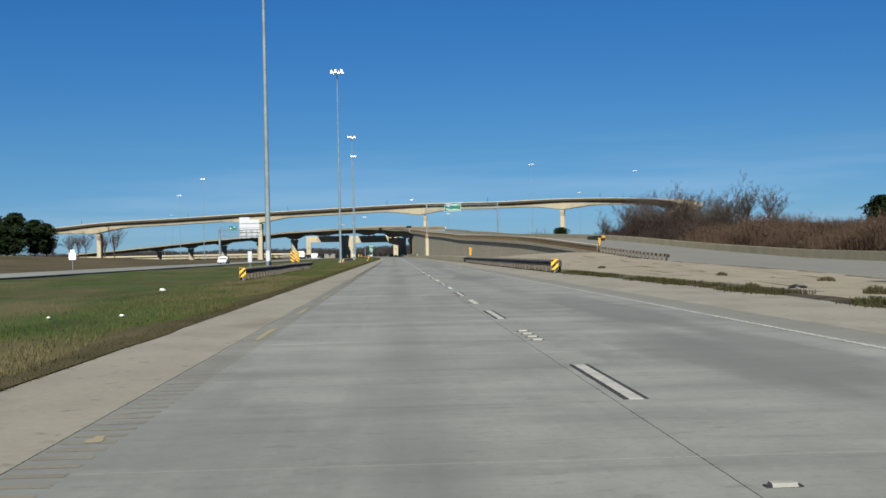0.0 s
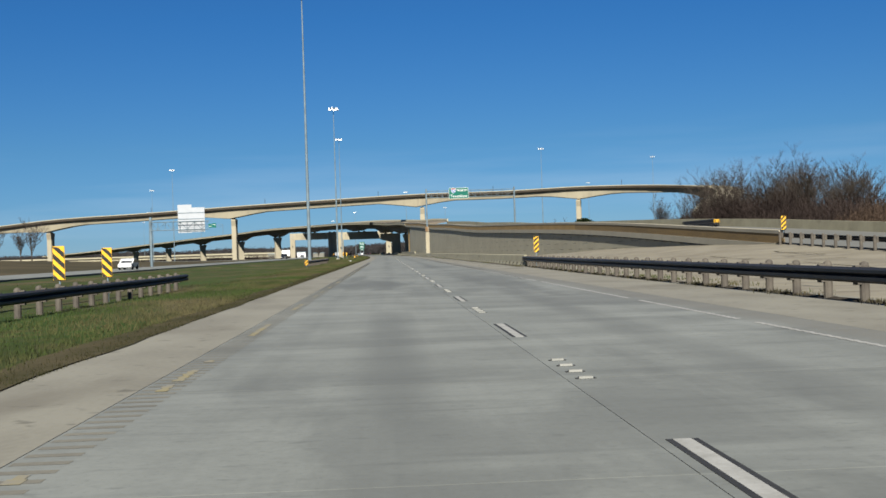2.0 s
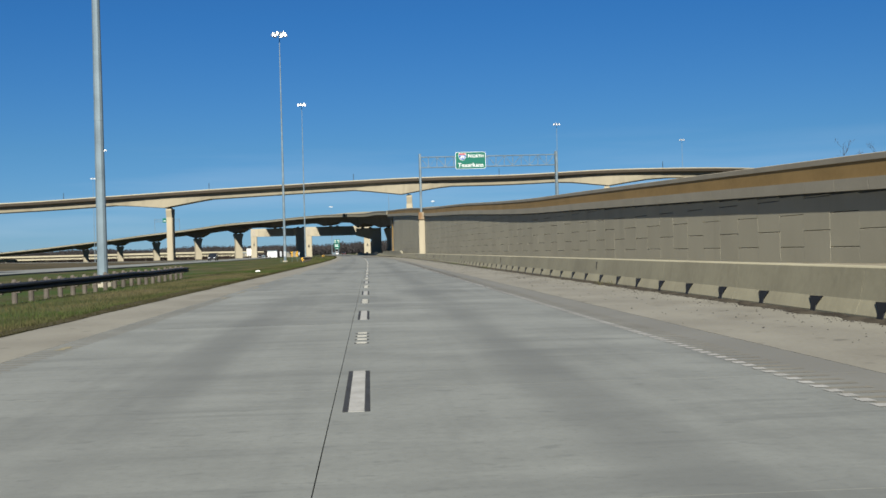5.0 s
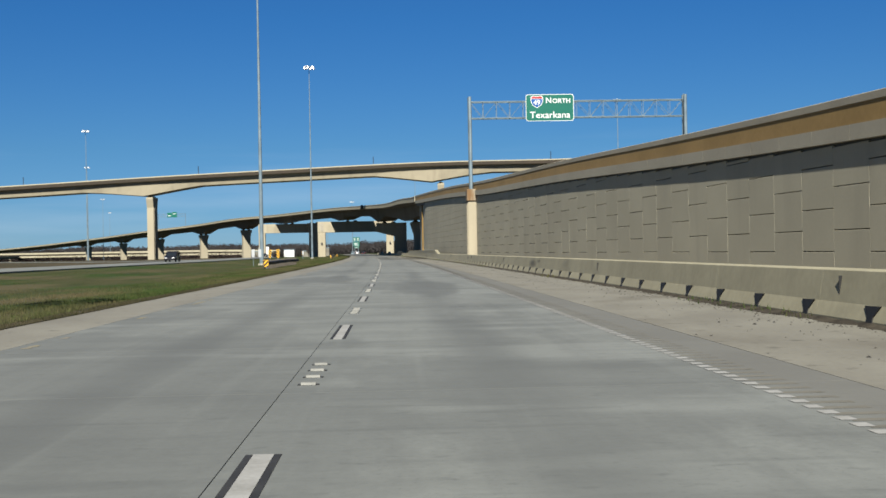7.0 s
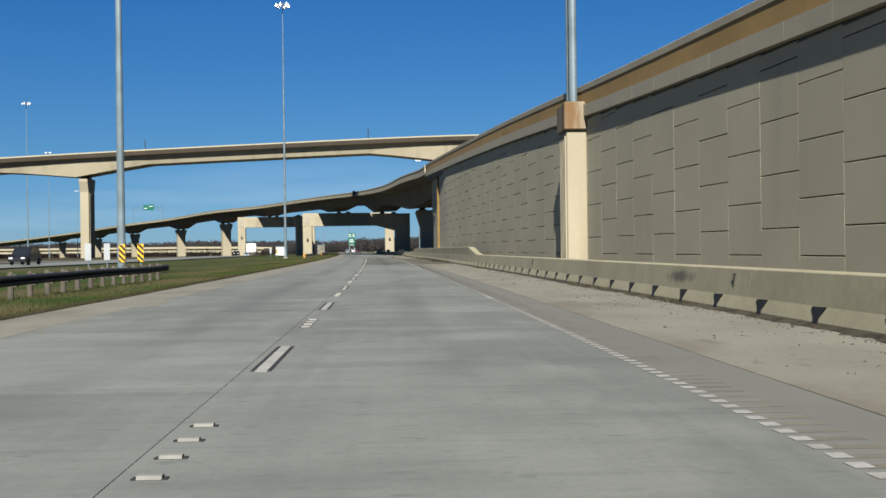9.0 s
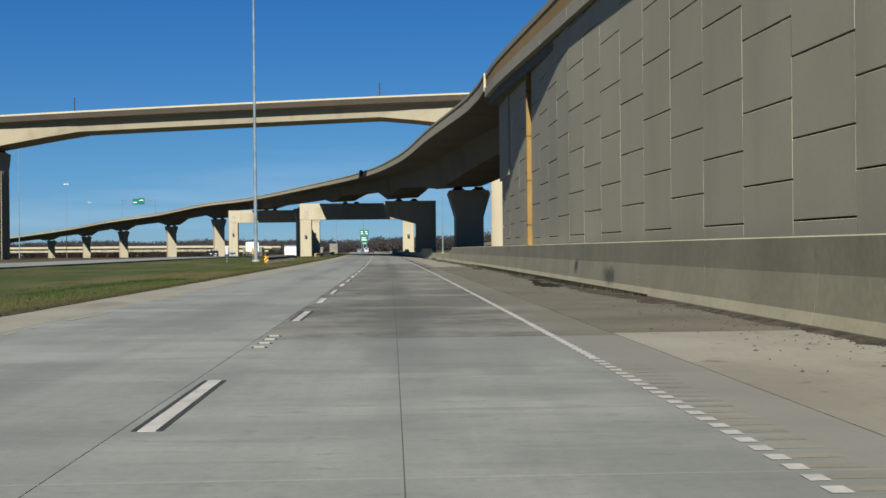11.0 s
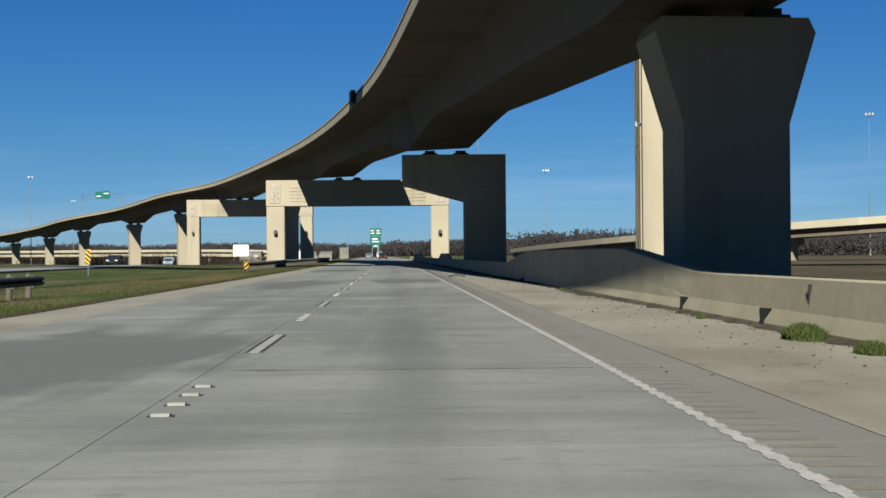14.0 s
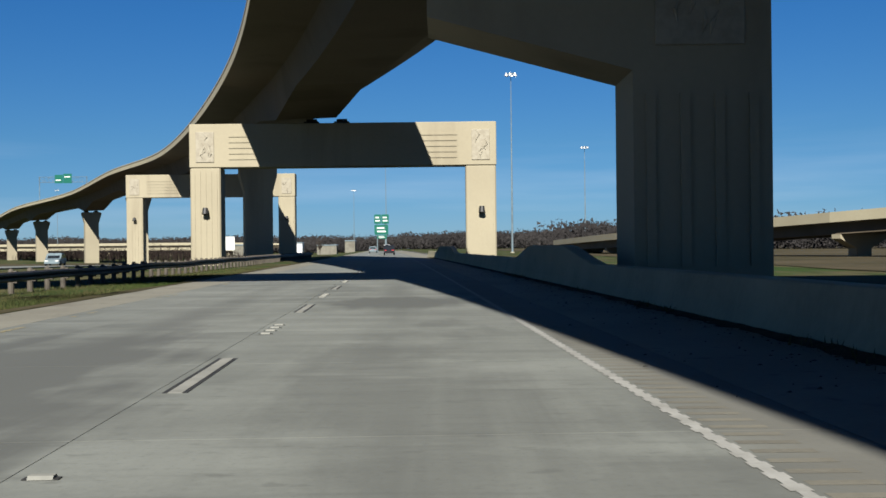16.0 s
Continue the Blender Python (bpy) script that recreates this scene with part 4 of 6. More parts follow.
# ---- slab joints, lines, markers ----
LEN = 4.86
for k, (a, b) in enumerate(((-LANE - 0.7, -0.193), (-0.192, 4.79))):
    bm = bmesh.new()
    box(bm, (a + 0.003, -LEN / 2 + 0.008, -0.25), (b - 0.003, LEN / 2 - 0.008, 0.0))
    sm = mesh_of("slab", bm, M["slab"])
    kinds = {}
    for kd in ("slab_south", "slab_middle", "slab_wall", "slab_north", "slabdark"):
        kinds[kd] = sm.copy()
        kinds[kd].materials.clear()
        kinds[kd].materials.append(M[kd])
    for j in range(141):
        y = 499.43 + (j - 107) * LEN
        kd = "slab_south" if y < 90 else "slab_middle" if y < 200 else "slab_wall" if y < 480 else "slab_north"
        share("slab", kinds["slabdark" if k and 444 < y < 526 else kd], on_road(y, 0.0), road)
    bm = bmesh.new()
    for j in range(80):
        y = 499.43 + (34 + j) * LEN
        box(bm, (a + 0.003, -LEN / 2 + 0.004, -0.25), (b - 0.003, LEN / 2 - 0.004, 0.0), on_road(y, 0.0))
    part("far_slabs", bm, M["slab"], road, kind="stuff")

bm = bmesh.new()
box(bm, (-0.062, 0, 0.0), (0.062, 3.05, 0.005))
stripe = mesh_of("lane_stripe", bm, M["white"])
bm = bmesh.new()
for y in np.arange(426, 545, 6.1):
    box(bm, (1.727, -3.05, 0.0005), (1.734, 3.05, 0.0015), on_road(y, 0.0))
part("saw_cut", bm, M["joint"], road, "dark saw cut along the lane", kind="stuff")


def tar_joint(y, a, b, w, seed):
    """Ragged dark filler worn into a crosswise joint."""
    rg = random.Random(seed)
    V, F = [], []
    n = int((b - a) / 0.06)
    for i in range(n + 1):
        o = a + (b - a) * i / n
        k = max(0.1, 0.45 + 1.3 * noise.noise(Vector((o * 1.7, y, 2)))) * w
        c = y + 0.012 * rg.gauss(0, 1)
        V += [(cx(y) + o, c - k * rg.uniform(0.2, 0.6), 0.0012), (cx(y) + o, c + k * rg.uniform(0.2, 0.6), 0.0012)]
        if i:
            F.append((2 * i - 2, 2 * i, 2 * i + 1, 2 * i - 1))
    me = bpy.data.meshes.new("tar_joint")
    me.from_pydata(V, [], F)
    me.materials.append(M["bedgrit"])
    ob = new("tar_joint", me)
    ob.parent = road
    tagged(ob, label="ragged dark filler in a crosswise joint")


for i, (k, a, b, w) in enumerate(((12, -0.1, 3.75, 0.11), (23, 0.1, 3.3, 0.10), (13, 0.4, 3.5, 0.06), (15, -2.4, -0.8, 0.09), (1, -4.0, -0.8, 0.09), (0, -4.0, -0.4, 0.05), (26, -3.2, -0.6, 0.05), (-16, 0.2, 3.4, 0.06), (-24, -3.6, -0.6, 0.05), (-41, 0.3, 3.2, 0.05), (-58, -3.6, -0.4, 0.06), (-71, 0.2, 3.6, 0.05))):
    tar_joint(497.0 + 4.86 * k, a, b, w, i)
worn_stripe = stripe.copy()
worn_stripe.materials.clear()
worn_stripe.materials.append(M["wornwhite"])
bm = bmesh.new()
box(bm, (-0.022, 0, 0.0), (0.022, 3.05, 0.004))
band = mesh_of("contrast_band", bm, M["black"])
bm = bmesh.new()
prism(bm, [(-0.05, 0.0), (0.05, 0.0), (0.03, 0.02), (-0.03, 0.02)], -0.068, 0.068, "x")
marker = mesh_of("raised_marker", bm, M["wornwhite"])
bm = bmesh.new()
box(bm, (-0.098, -0.045, 0.0), (0.098, 0.03, 0.007))
pad = mesh_of("marker_pad", bm, M["black"])
for k in range(-2, 74):
    y = 8.85 + 12.192 * k
    share("lane_stripe", stripe if y < 535 else worn_stripe, on_road(y, 0.0), road)
    share("contrast_band", band, on_road(y, -0.086), road)
    share("contrast_band", band, on_road(y, 0.086), road)
    if k < 56:
        for j in range(4):
            ym = y + 3.05 + 3.65 + j * 0.62
            share("raised_marker", marker, on_road(ym, 0.0, 0.003), road)
            share("marker_pad", pad, on_road(ym, 0.0, 0.0), road)


def line_mesh(name, material, off, w, y0, y1, keep, label, whole=lambda y: True):
    """A painted line broken into short lengths where it has worn away."""
    V, F = [], []
    y = y0
    while y < y1:
        n = 0.3
        if keep(y):
            ragged = [0.012 * noise.noise(Vector((y * 3.1, off, q))) for q in range(4)]
            for ya_, yb_, k in ((y, y + 0.17, 1.0), (y + 0.17, y + n, 0.62)):
                if k < 1 and not whole(y):
                    continue
                i = len(V)
                for yy, u, r in ((ya_, -w * k, 0), (ya_, w * k, 1), (yb_, w * k, 2), (yb_, -w * k, 3)):
                    V.append((cx(yy) + off + u + ragged[r], yy, 0.004))
                F.append((i, i + 1, i + 2, i + 3))
        y += n
    me = bpy.data.meshes.new(name)
    me.from_pydata(V, [], F)
    me.materials.append(material)
    ob = new(name, me)
    ob.parent = road
    return tagged(ob, label=label, kind="stuff")


line_mesh("edge_line", M["white"], EDGE_R, 0.06, -20, 900, lambda y: y > 150 or noise.noise(Vector((y * 0.35, 0, 0))) > -0.45, "worn white edge line", lambda y: y > 440 or y < 125 or noise.noise(Vector((y * 0.22, 4, 0))) > 0.38)
line_mesh("edge_line", M["yellow"], EDGE_L + 0.08, 0.06, -20, 900, lambda y: noise.noise(Vector((y * 0.25, 7, 0))) + 0.5 * noise.noise(Vector((y * 1.3, 3, 0))) > 0.16, "faded yellow edge line")
for off, y0, y1 in ((EDGE_R + 0.28, 490, 700), (EDGE_R + 0.2, 150, 440), (EDGE_L + 0.06, -15, 230)):
    V, F = [], []
    y = y0
    while y < y1:
        i = len(V)
        for yy, u in ((y, -0.19), (y, 0.19), (y + 0.12, 0.19), (y + 0.12, -0.19)):
            V.append((cx(yy) + off + u, yy, 0.0015))
        F.append((i, i + 1, i + 2, i + 3))
        y += 0.305
    me = bpy.data.meshes.new("rumble_strip")
    me.from_pydata(V, [], F)
    me.materials.append(M["rumble"])
    ob = new("rumble_strip", me)
    ob.parent = road
    tagged(ob, label="ground-in rumble grooves", kind="stuff")

# ---- retaining wall panels ----
PH, PW = 1.552, 2.718
ws = [(p.copy(), s) for p, a, s in wall_st]
s0 = ws[0][1]
sv = np.array([q[1] for q in ws])
px, py, pz = (np.array([q[0][i] for q in ws]) for i in range(3))
bm = bmesh.new()
box(bm, (0, -0.06, 0), (PW, 0.1, PH), bevel=0.007)
panel = mesh_of("wall_panel", bm, M["wall"])
rest = bmesh.new()
lay = random.Random(77)
s_ref = float(np.interp(473.8, py, sv))
c_ref = int((s_ref - s0) / PW)
s0 = s_ref - c_ref * PW
cols = int((sv[-1] - s0 + 0.5) / PW)
made = 0
for c in range(cols):
    sa = s0 + c * PW
    xa, ya = float(np.interp(sa, sv, px)), float(np.interp(sa, sv, py))
    xb, yb = float(np.interp(sa + PW, sv, px)), float(np.interp(sa + PW, sv, py))
    xa, xb = xa + setback(ya), xb + setback(yb)
    top = min(float(np.interp(sa, sv, pz)), float(np.interp(sa + PW, sv, pz))) - 1.6
    ang = math.degrees(math.atan2(yb - ya, xb - xa))
    m0 = pose(xa + 0.31, ya, 0, 0, 0, ang) @ pose(0, 0, 0)
    past = ya > 481.5
    z = (1.70 - 2 * PH if ((c - c_ref) % 2 == 0) != past else 0.93 - PH) + 0.1 * past
    while z < top:
        hi = min(z + PH, top)
        if hi > 0.2:
            full = hi - z > PH - 1e-3
            m = m0 @ pose(0.004, lay.uniform(-0.002, 0.002), z + 0.004, 0, 0, lay.uniform(-0.02, 0.02))
            if full and ya > 205 and made < 480:
                share("wall_panel", panel, m @ Matrix.Diagonal((0.998, 1, 0.976, 1)), wall)
                made += 1
            elif hi - z > 0.04:
                box(rest, (0, -0.06, 0), (PW - 0.006, 0.1, hi - z - 0.035 if hi < top else hi - z), m)
        z += PH
part("edge_panels", rest, M["wall"], wall, kind="stuff")
bm = bmesh.new()
xe, ye, ze = ws[-1][0]
xe += setback(ye)
box(bm, (xe + 0.42, ye - 1.0, -0.5), (xe + RAMP_W - 1.0, ye + 0.02, ze - 3.2), bevel=0.02)
part("wall_end", bm, M["wall"], wall, "plain end face of the abutment")
bm = bmesh.new()
prism(bm, [(xe + 0.12, 5.35), (xe + 0.3, 5.35), (xe + 0.3, ze - 1.7), (xe + 0.12, ze - 1.7)], ye - 6.2, ye + 0.4)
part("cheek_block", bm, M["coping"], wall, "projecting concrete cheek under the deck end")
bm = bmesh.new()
box(bm, (-0.13, -0.12, 0.2), (0.13, 0.05, 9.9), bevel=0.04)
dp = thing("downpipe", "ochre square drain pipe on the retaining wall", "drain pipe", (float(np.interp(482.2, py, px)) + setback(482.2) + 0.1, 482.2, 0), 4)
part("pipe", bm, M["ochre"], dp)
for z in (2.3, 4.4, 6.5, 8.6):
    bm = bmesh.new()
    box(bm, (-0.145, -0.135, z), (0.145, 0.06, z + 0.035))
    part("bracket", bm, M["rail"], dp)

# ---- high-mast lights ----
def high_mast(x, y, height, r0=0.28):
    z = ground_z(x, y)
    m = thing("high_mast_light", "tall tapered galvanised mast with a ring of floodlights", "street lamp", (x, y, z), group="high-mast lights")
    bm = bmesh.new()
    tube(bm, [(0, 0, 0), (0, 0, 0.25)], r0 * 1.9, 12)
    part("base", bm, M["coping"], m, "round concrete footing")
    bm = bmesh.new()
    k = 5
    for j in range(k):
        a, b = 0.2 + (height - 0.2) * j / k, 0.2 + (height - 0.2) * (j + 1) / k
        tube(bm, [(0, 0, a), (0, 0, b + 0.15)], [r0 * (1 - 0.72 * j / k), r0 * (1 - 0.72 * (j + 1) / k) - 0.006], 12)
    part("pole", bm, M["steel"], m)
    bm = bmesh.new()
    n = 20
    ring = [(1.0 * math.cos(i * math.tau / n), 1.0 * math.sin(i * math.tau / n), height + 0.1) for i in range(n + 1)]
    tube(bm, ring, 0.06, 6)
    for a in (0, 1.57):
        tube(bm, [(-math.cos(a), -math.sin(a), height + 0.1), (math.cos(a), math.sin(a), height + 0.1)], 0.05, 6)
    part("ring", bm, M["steel"], m)
    for i in range(6):
        a = i * math.tau / 6 + 0.3
        bm = bmesh.new()
        mm = pose(1.25 * math.cos(a), 1.25 * math.sin(a), height - 0.25, 0, 0, math.degrees(a))
        tube(bm, [mm @ Vector((0, 0, 0.5)), mm @ Vector((0, 0, 0.25)), mm @ Vector((0, 0, 0.1)), mm @ Vector((0, 0, -0.3))], [0.12, 0.16, 0.34, 0.42], 10)
        part("floodlight", bm, M["aluminium"], m, "bright metal bell-shaped floodlight")
    return m


for x, y, h in ((-14.3, 113.5, 42), (-13.7, 256, 42.5), (-16.5, 426, 45.4), (-21.4, 590.6, 52.5), (-124.1, 751, 53.6), (-175.6, 950, 56), (79.6, 672, 53), (167.7, 799, 57), (153, 949, 50), (-230, 1204, 50), (-294, 1490, 50), (13.3, 911, 45), (48.4, 1046, 38), (-30, 1150, 40), (-60, 1350, 40)):
    high_mast(x, y, h)


def truss_beam(bm, x0, x1, y, z0, z1, depth=0.9, bays=12):
    for yy in (y - depth / 2, y + depth / 2):
        for z in (z0, z1):
            tube(bm, [(x0, yy, z), (x1, yy, z)], 0.065, 6)
        for i in range(bays):
            a, b = x0 + (x1 - x0) * i / bays, x0 + (x1 - x0) * (i + 1) / bays
            tube(bm, [(a, yy, z0 if i % 2 else z1), (b, yy, z1 if i % 2 else z0)], 0.026, 5)
            tube(bm, [(a, yy, z0), (a, yy, z1)], 0.03, 5)
    for i in range(bays + 1):
        a = x0 + (x1 - x0) * i / bays
        for z in (z0, z1):
            tube(bm, [(a, y - depth / 2, z), (a, y + depth / 2, z)], 0.04, 5)


def words(name, text, size, x, y, z, material, parent, bold=0.004, squeeze=1.0):
    cu = bpy.data.curves.new(name, "FONT")
    cu.body, cu.size, cu.extrude, cu.offset = text, size, 0.012, bold
    cu.align_x, cu.align_y, cu.resolution_u = "CENTER", "CENTER", 3
    tmp = bpy.data.objects.new(name, cu)
    me = bpy.data.meshes.new_from_object(tmp)
    bpy.data.objects.remove(tmp)
    me.materials.clear()
    me.materials.append(material)
    ob = new(name, me)
    ob.matrix_basis = pose(x, y, z, 90, 0, 0) @ Matrix.Diagonal((squeeze, 1, 1, 1))
    ob.parent = parent
    return ob


def rounded(w, h, r, n=5):
    pts = []
    for cx_, cz_, a0 in ((w / 2 - r, h / 2 - r, 0), (-w / 2 + r, h / 2 - r, 90), (-w / 2 + r, -h / 2 + r, 180), (w / 2 - r, -h / 2 + r, 270)):
        for i in range(n + 1):
            a = radians(a0 + 90 * i / n)
            pts.append((cx_ + r * math.cos(a), cz_ + r * math.sin(a)))
    return pts


def sign_panel(bm, x, y, z, w, h, t, r=0.3):
    prism(bm, [(x + a, z + b) for a, b in rounded(w, h, r)], y - t, y)


# gantry over the ramp, with a green direction sign
GY = 407.2
g = thing("sign_gantry", "galvanised truss gantry carrying a green motorway sign", "sign gantry", (0, 0, 0))
for nm, x, zb in (("left_post", 9.95, 8.2), ("right_post", 35.2, 8.6)):
    for dy in (-0.45, 0.45):
        bm = bmesh.new()
        tube(bm, [(x, GY + dy, zb), (x, GY + dy, 19.0)], 0.2, 10)
        part("post", bm, M["steel"], g)
    bm = bmesh.new()
    for k in range(6):
        z = zb + 0.6 + k * 1.75
        tube(bm, [(x, GY - 0.45, z), (x, GY + 0.45, z + 1.2)], 0.05, 6)
    part("lacing", bm, M["steel"], g)
bm = bmesh.new()
truss_beam(bm, 9.95, 34.95, GY, 16.5, 18.4, bays=16)
part("truss", bm, M["steel"], g)
bm = bmesh.new()
sign_panel(bm, 19.25, GY - 0.62, 17.6, 5.6, 3.1, 0.06)
sg = part("sign_panel", bm, M["signwhite"], g, "green reflective sign with white legend")
bm = bmesh.new()
sign_panel(bm, 19.25, GY - 0.684, 17.6, 5.48, 2.98, 0.012, 0.27)
part("sign_face", bm, M["green"], sg)
words("legend", "N", 0.92, 19.12, GY - 0.71, 18.40, M["signwhite"], sg, 0.012)
words("legend", "ORTH", 0.74, 20.62, GY - 0.71, 18.345, M["signwhite"], sg, 0.012, 1.05)
words("legend", "Texarkana", 1.06, 19.27, GY - 0.71, 16.72, M["signwhite"], sg, 0.008, 1.05)
shield = [(-0.72, 0.5), (-0.5, 0.66), (0, 0.58), (0.5, 0.66), (0.72, 0.5), (0.74, 0.1), (0.55, -0.4), (0, -0.78), (-0.55, -0.4), (-0.74, 0.1)]
for sc, mt, dy, cut in ((1.0, "signwhite", 0.70, None), (0.9, "blue", 0.712, 0.22), (0.9, "red", 0.712, -0.22)):
    pts = [(17.75 + sc * a, 18.33 + sc * b) for a, b in shield]
    if cut and cut > 0:
        pts = [(a, min(b, 18.33 + 0.28)) for a, b in pts]
    if cut and cut < 0:
        pts = [(a, max(b, 18.33 + 0.33)) for a, b in pts[:5]] + [(17.75 + 0.66, 18.66), (17.75 - 0.66, 18.66)]
    bm = bmesh.new()
    prism(bm, pts, GY - dy - 0.01, GY - dy)
    part("shield", bm, M[mt], sg)
words("numerals", "49", 0.8, 17.75, GY - 0.735, 18.18, M["signwhite"], sg, 0.012)
pd = thing("gantry_pedestal", "cream concrete pedestal with fluted sides and rust-streaked cap", "pedestal", (10.0, GY, 0))
bm = bmesh.new()
box(bm, (-0.5, -1.1, -0.5), (0.5, 1.1, 6.9), bevel=0.05)
part("shaft", bm, M["bridge"], pd)
for k in range(5):
    bm = bmesh.new()
    u = -0.8 + k * 0.4
    box(bm, (-0.57, u - 0.1, 0), (-0.48, u + 0.1, 6.7))
    part("flute", bm, M["bridge"], pd)
bm = bmesh.new()
box(bm, (-0.62, -1.3, 6.902), (0.62, 1.3, 8.25), bevel=0.05)
part("cap", bm, M["rustcap"], pd, "rust-streaked concrete cap")

# cantilever sign over the opposite road, seen from behind
cs = thing("cantilever_sign", "bare aluminium back of a large sign on a cantilever truss", "road sign", (-47.6, 305, 0))
bm = bmesh.new()
tube(bm, [(0, 0, 0), (0, 0, 9.6)], 0.28, 12)
part("post", bm, M["steel"], cs)
bm = bmesh.new()
truss_beam(bm, 0, 11.2, 0, 7.0, 8.6, 0.8, 8)
part("truss", bm, M["steel"], cs)
bm = bmesh.new()
box(bm, (5.2, 0.48, 6.4), (7.9, 0.56, 11.9))
box(bm, (7.9, 0.48, 6.5), (10.4, 0.56, 11.3))
bk = part("sign_panel", bm, M["aluminium"], cs)
for k in range(4):
    bm = bmesh.new()
    z = 6.7 + k * 1.2
    box(bm, (5.25, 0.40, z - 0.05), (10.35, 0.478, z + 0.05))
    part("stiffener", bm, M["steel"], bk)


def post_sign(x, y, w, h, z, face, back=True, label="small white roadside sign back on a steel post", rz=0.0):
    t = thing("road_sign", label, "road sign", (x, y, ground_z(x, y) if x < 5 else 0), rz, group="roadside signs")
    bm = bmesh.new()
    tube(bm, [(0, 0.05, 0), (0, 0.05, z + h / 2)], 0.035, 6)
    part("post", bm, M["steel"], t)
    bm = bmesh.new()
    sign_panel(bm, 0, 0, z, w, h, 0.02, min(w, h) * 0.08)
    part("panel", bm, M[face], t)
    return t


def object_marker(x, y, zg, lean=1, low=0.9, w=0.33, h=0.95):
    t = thing("object_marker", "orange and black diagonally striped object marker on a post", "road sign", (x, y, zg), 0, group="striped markers")
    bm = bmesh.new()
    tube(bm, [(0, 0.05, 0), (0, 0.05, low + h)], 0.03, 6)
    part("post", bm, M["steel"], t)
    bm = bmesh.new()
    box(bm, (-w / 2, -0.02, low), (w / 2, 0.0, low + h), bevel=0.004)
    pn = part("panel", bm, M["orange"], t)
    pitch = w * 0.92
    k = -2
    while low + k * pitch < low + h:
        z0 = low + k * pitch
        a, b = (z0, z0 + w * 0.95) if lean > 0 else (z0 + w * 0.95, z0)
        lo_, hi_ = low + 0.01, low + h - 0.01
        q = [(u, min(max(v, lo_), hi_)) for u, v in ((-w / 2 + 0.008, a), (0, 0.5 * (a + b)), (w / 2 - 0.008, b), (w / 2 - 0.008, b + pitch * 0.52), (0, 0.5 * (a + b) + pitch * 0.52), (-w / 2 + 0.008, a + pitch * 0.52))]
        k += 1
        if max(v for _, v in q) - min(v for _, v in q) < 0.06:
            continue
        bm = bmesh.new()
        prism(bm, q, -0.028, -0.0205)
        bmesh.ops.dissolve_degenerate(bm, dist=0.0005, edges=bm.edges)
        part("stripe", bm, M["black"], pn)
    return t


object_marker(8.6, 158.0, 0, 1, 0.97, 0.36, 1.1)
object_marker(26.8, 159.6, 1.05, 1, 0.95, 0.36, 1.0)
object_marker(7.2, 65.0, 0, 1, 0.2, 0.42, 0.62)


def crash_cushion(x, y, z, rz, bays=9):
    """A low dark box of overlapping ribbed side panels with a yellow nose."""
    t = thing("crash_cushion", "low black crash cushion with a yellow nose on the ramp", "crash cushion", (x, y, z), rz)
    for k in range(bays):
        bm = bmesh.new()
        for sx in (-1, 1):
            for zc in (0.2, 0.44, 0.68, 0.88):
                prism(bm, [(sx * 0.30, zc - 0.09), (sx * 0.36, zc - 0.04), (sx * 0.36, zc + 0.04), (sx * 0.30, zc + 0.09)], 1.3 * k + 0.02, 1.3 * k + 1.33)
        box(bm, (-0.29, 1.3 * k + 0.6, 0.0), (0.29, 1.3 * k + 0.7, 0.95))
        part("bay", bm, M["rail"], t)
    bm = bmesh.new()
    arc = [(0.36 * math.cos(q * math.pi / 8), -0.05 - 0.3 * math.sin(q * math.pi / 8)) for q in range(9)]
    prism(bm, arc, 0.55, 0.9, "z")
    part("nose", bm, M["orange"], t, "rounded yellow nose")
    bm = bmesh.new()
    for q in range(3):
        box(bm, (-0.28 + 0.2 * q, -0.37, 0.2), (-0.2 + 0.2 * q, -0.2, 0.86))
    part("stripe", bm, M["black"], t)


crash_cushion(36.8, 211.0, 3.02, 3.2)
for x, y in ((-11.95, 113.6), (-11.95, 119.7), (-14.6, 418.0), (-13.65, 418.5), (-27.0, 628.0)):
    object_marker(x, y, ground_z(x, y), -1, 0.9, 0.36, 1.05)
for y, off in ((71.5, -11.4), (216.5, -11.5), (371.5, -9.65), (540.5, -10.0), (637.5, -10.1)):
    x = cx(y) + off
    object_marker(x, y, ground_z(x, y), 1, 0.2, 0.4, 0.6)
for x, y in ((-15.2, 106.0), (-14.2, 112.0), (-16.8, 419.0), (-16.2, 421.0), (-22.5, 572.0)):
    post_sign(x, y, 0.36, 1.0, 1.6, "aluminium")
rs = post_sign(-45.3, 157, 0.95, 0.95, 2.0, "signwhite", label="white route sign with a small banner on a thin post")
bm = bmesh.new()
sign_panel(bm, 0, 0, 2.7, 0.6, 0.32, 0.02, 0.04)
part("banner", bm, M["signwhite"], rs)
post_sign(-87, 1061, 6.9, 5.2, 6.2, "signwhite", label="large white billboard beside the far road")

# interstate sign close to the road at the start
t = thing("road_sign", "blue and red route shield sign on a post by the ramp", "road sign", (24.6, 57.0, -0.6), group="roadside signs")
bm = bmesh.new()
tube(bm, [(0, 0.05, 0), (0, 0.05, 5.2)], 0.05, 6)
part("post", bm, M["steel"], t)
bm = bmesh.new()
prism(bm, [(1.0 * a, 4.6 + 1.0 * b) for a, b in shield], -0.02, 0.0)
part("panel", bm, M["blue"], t)

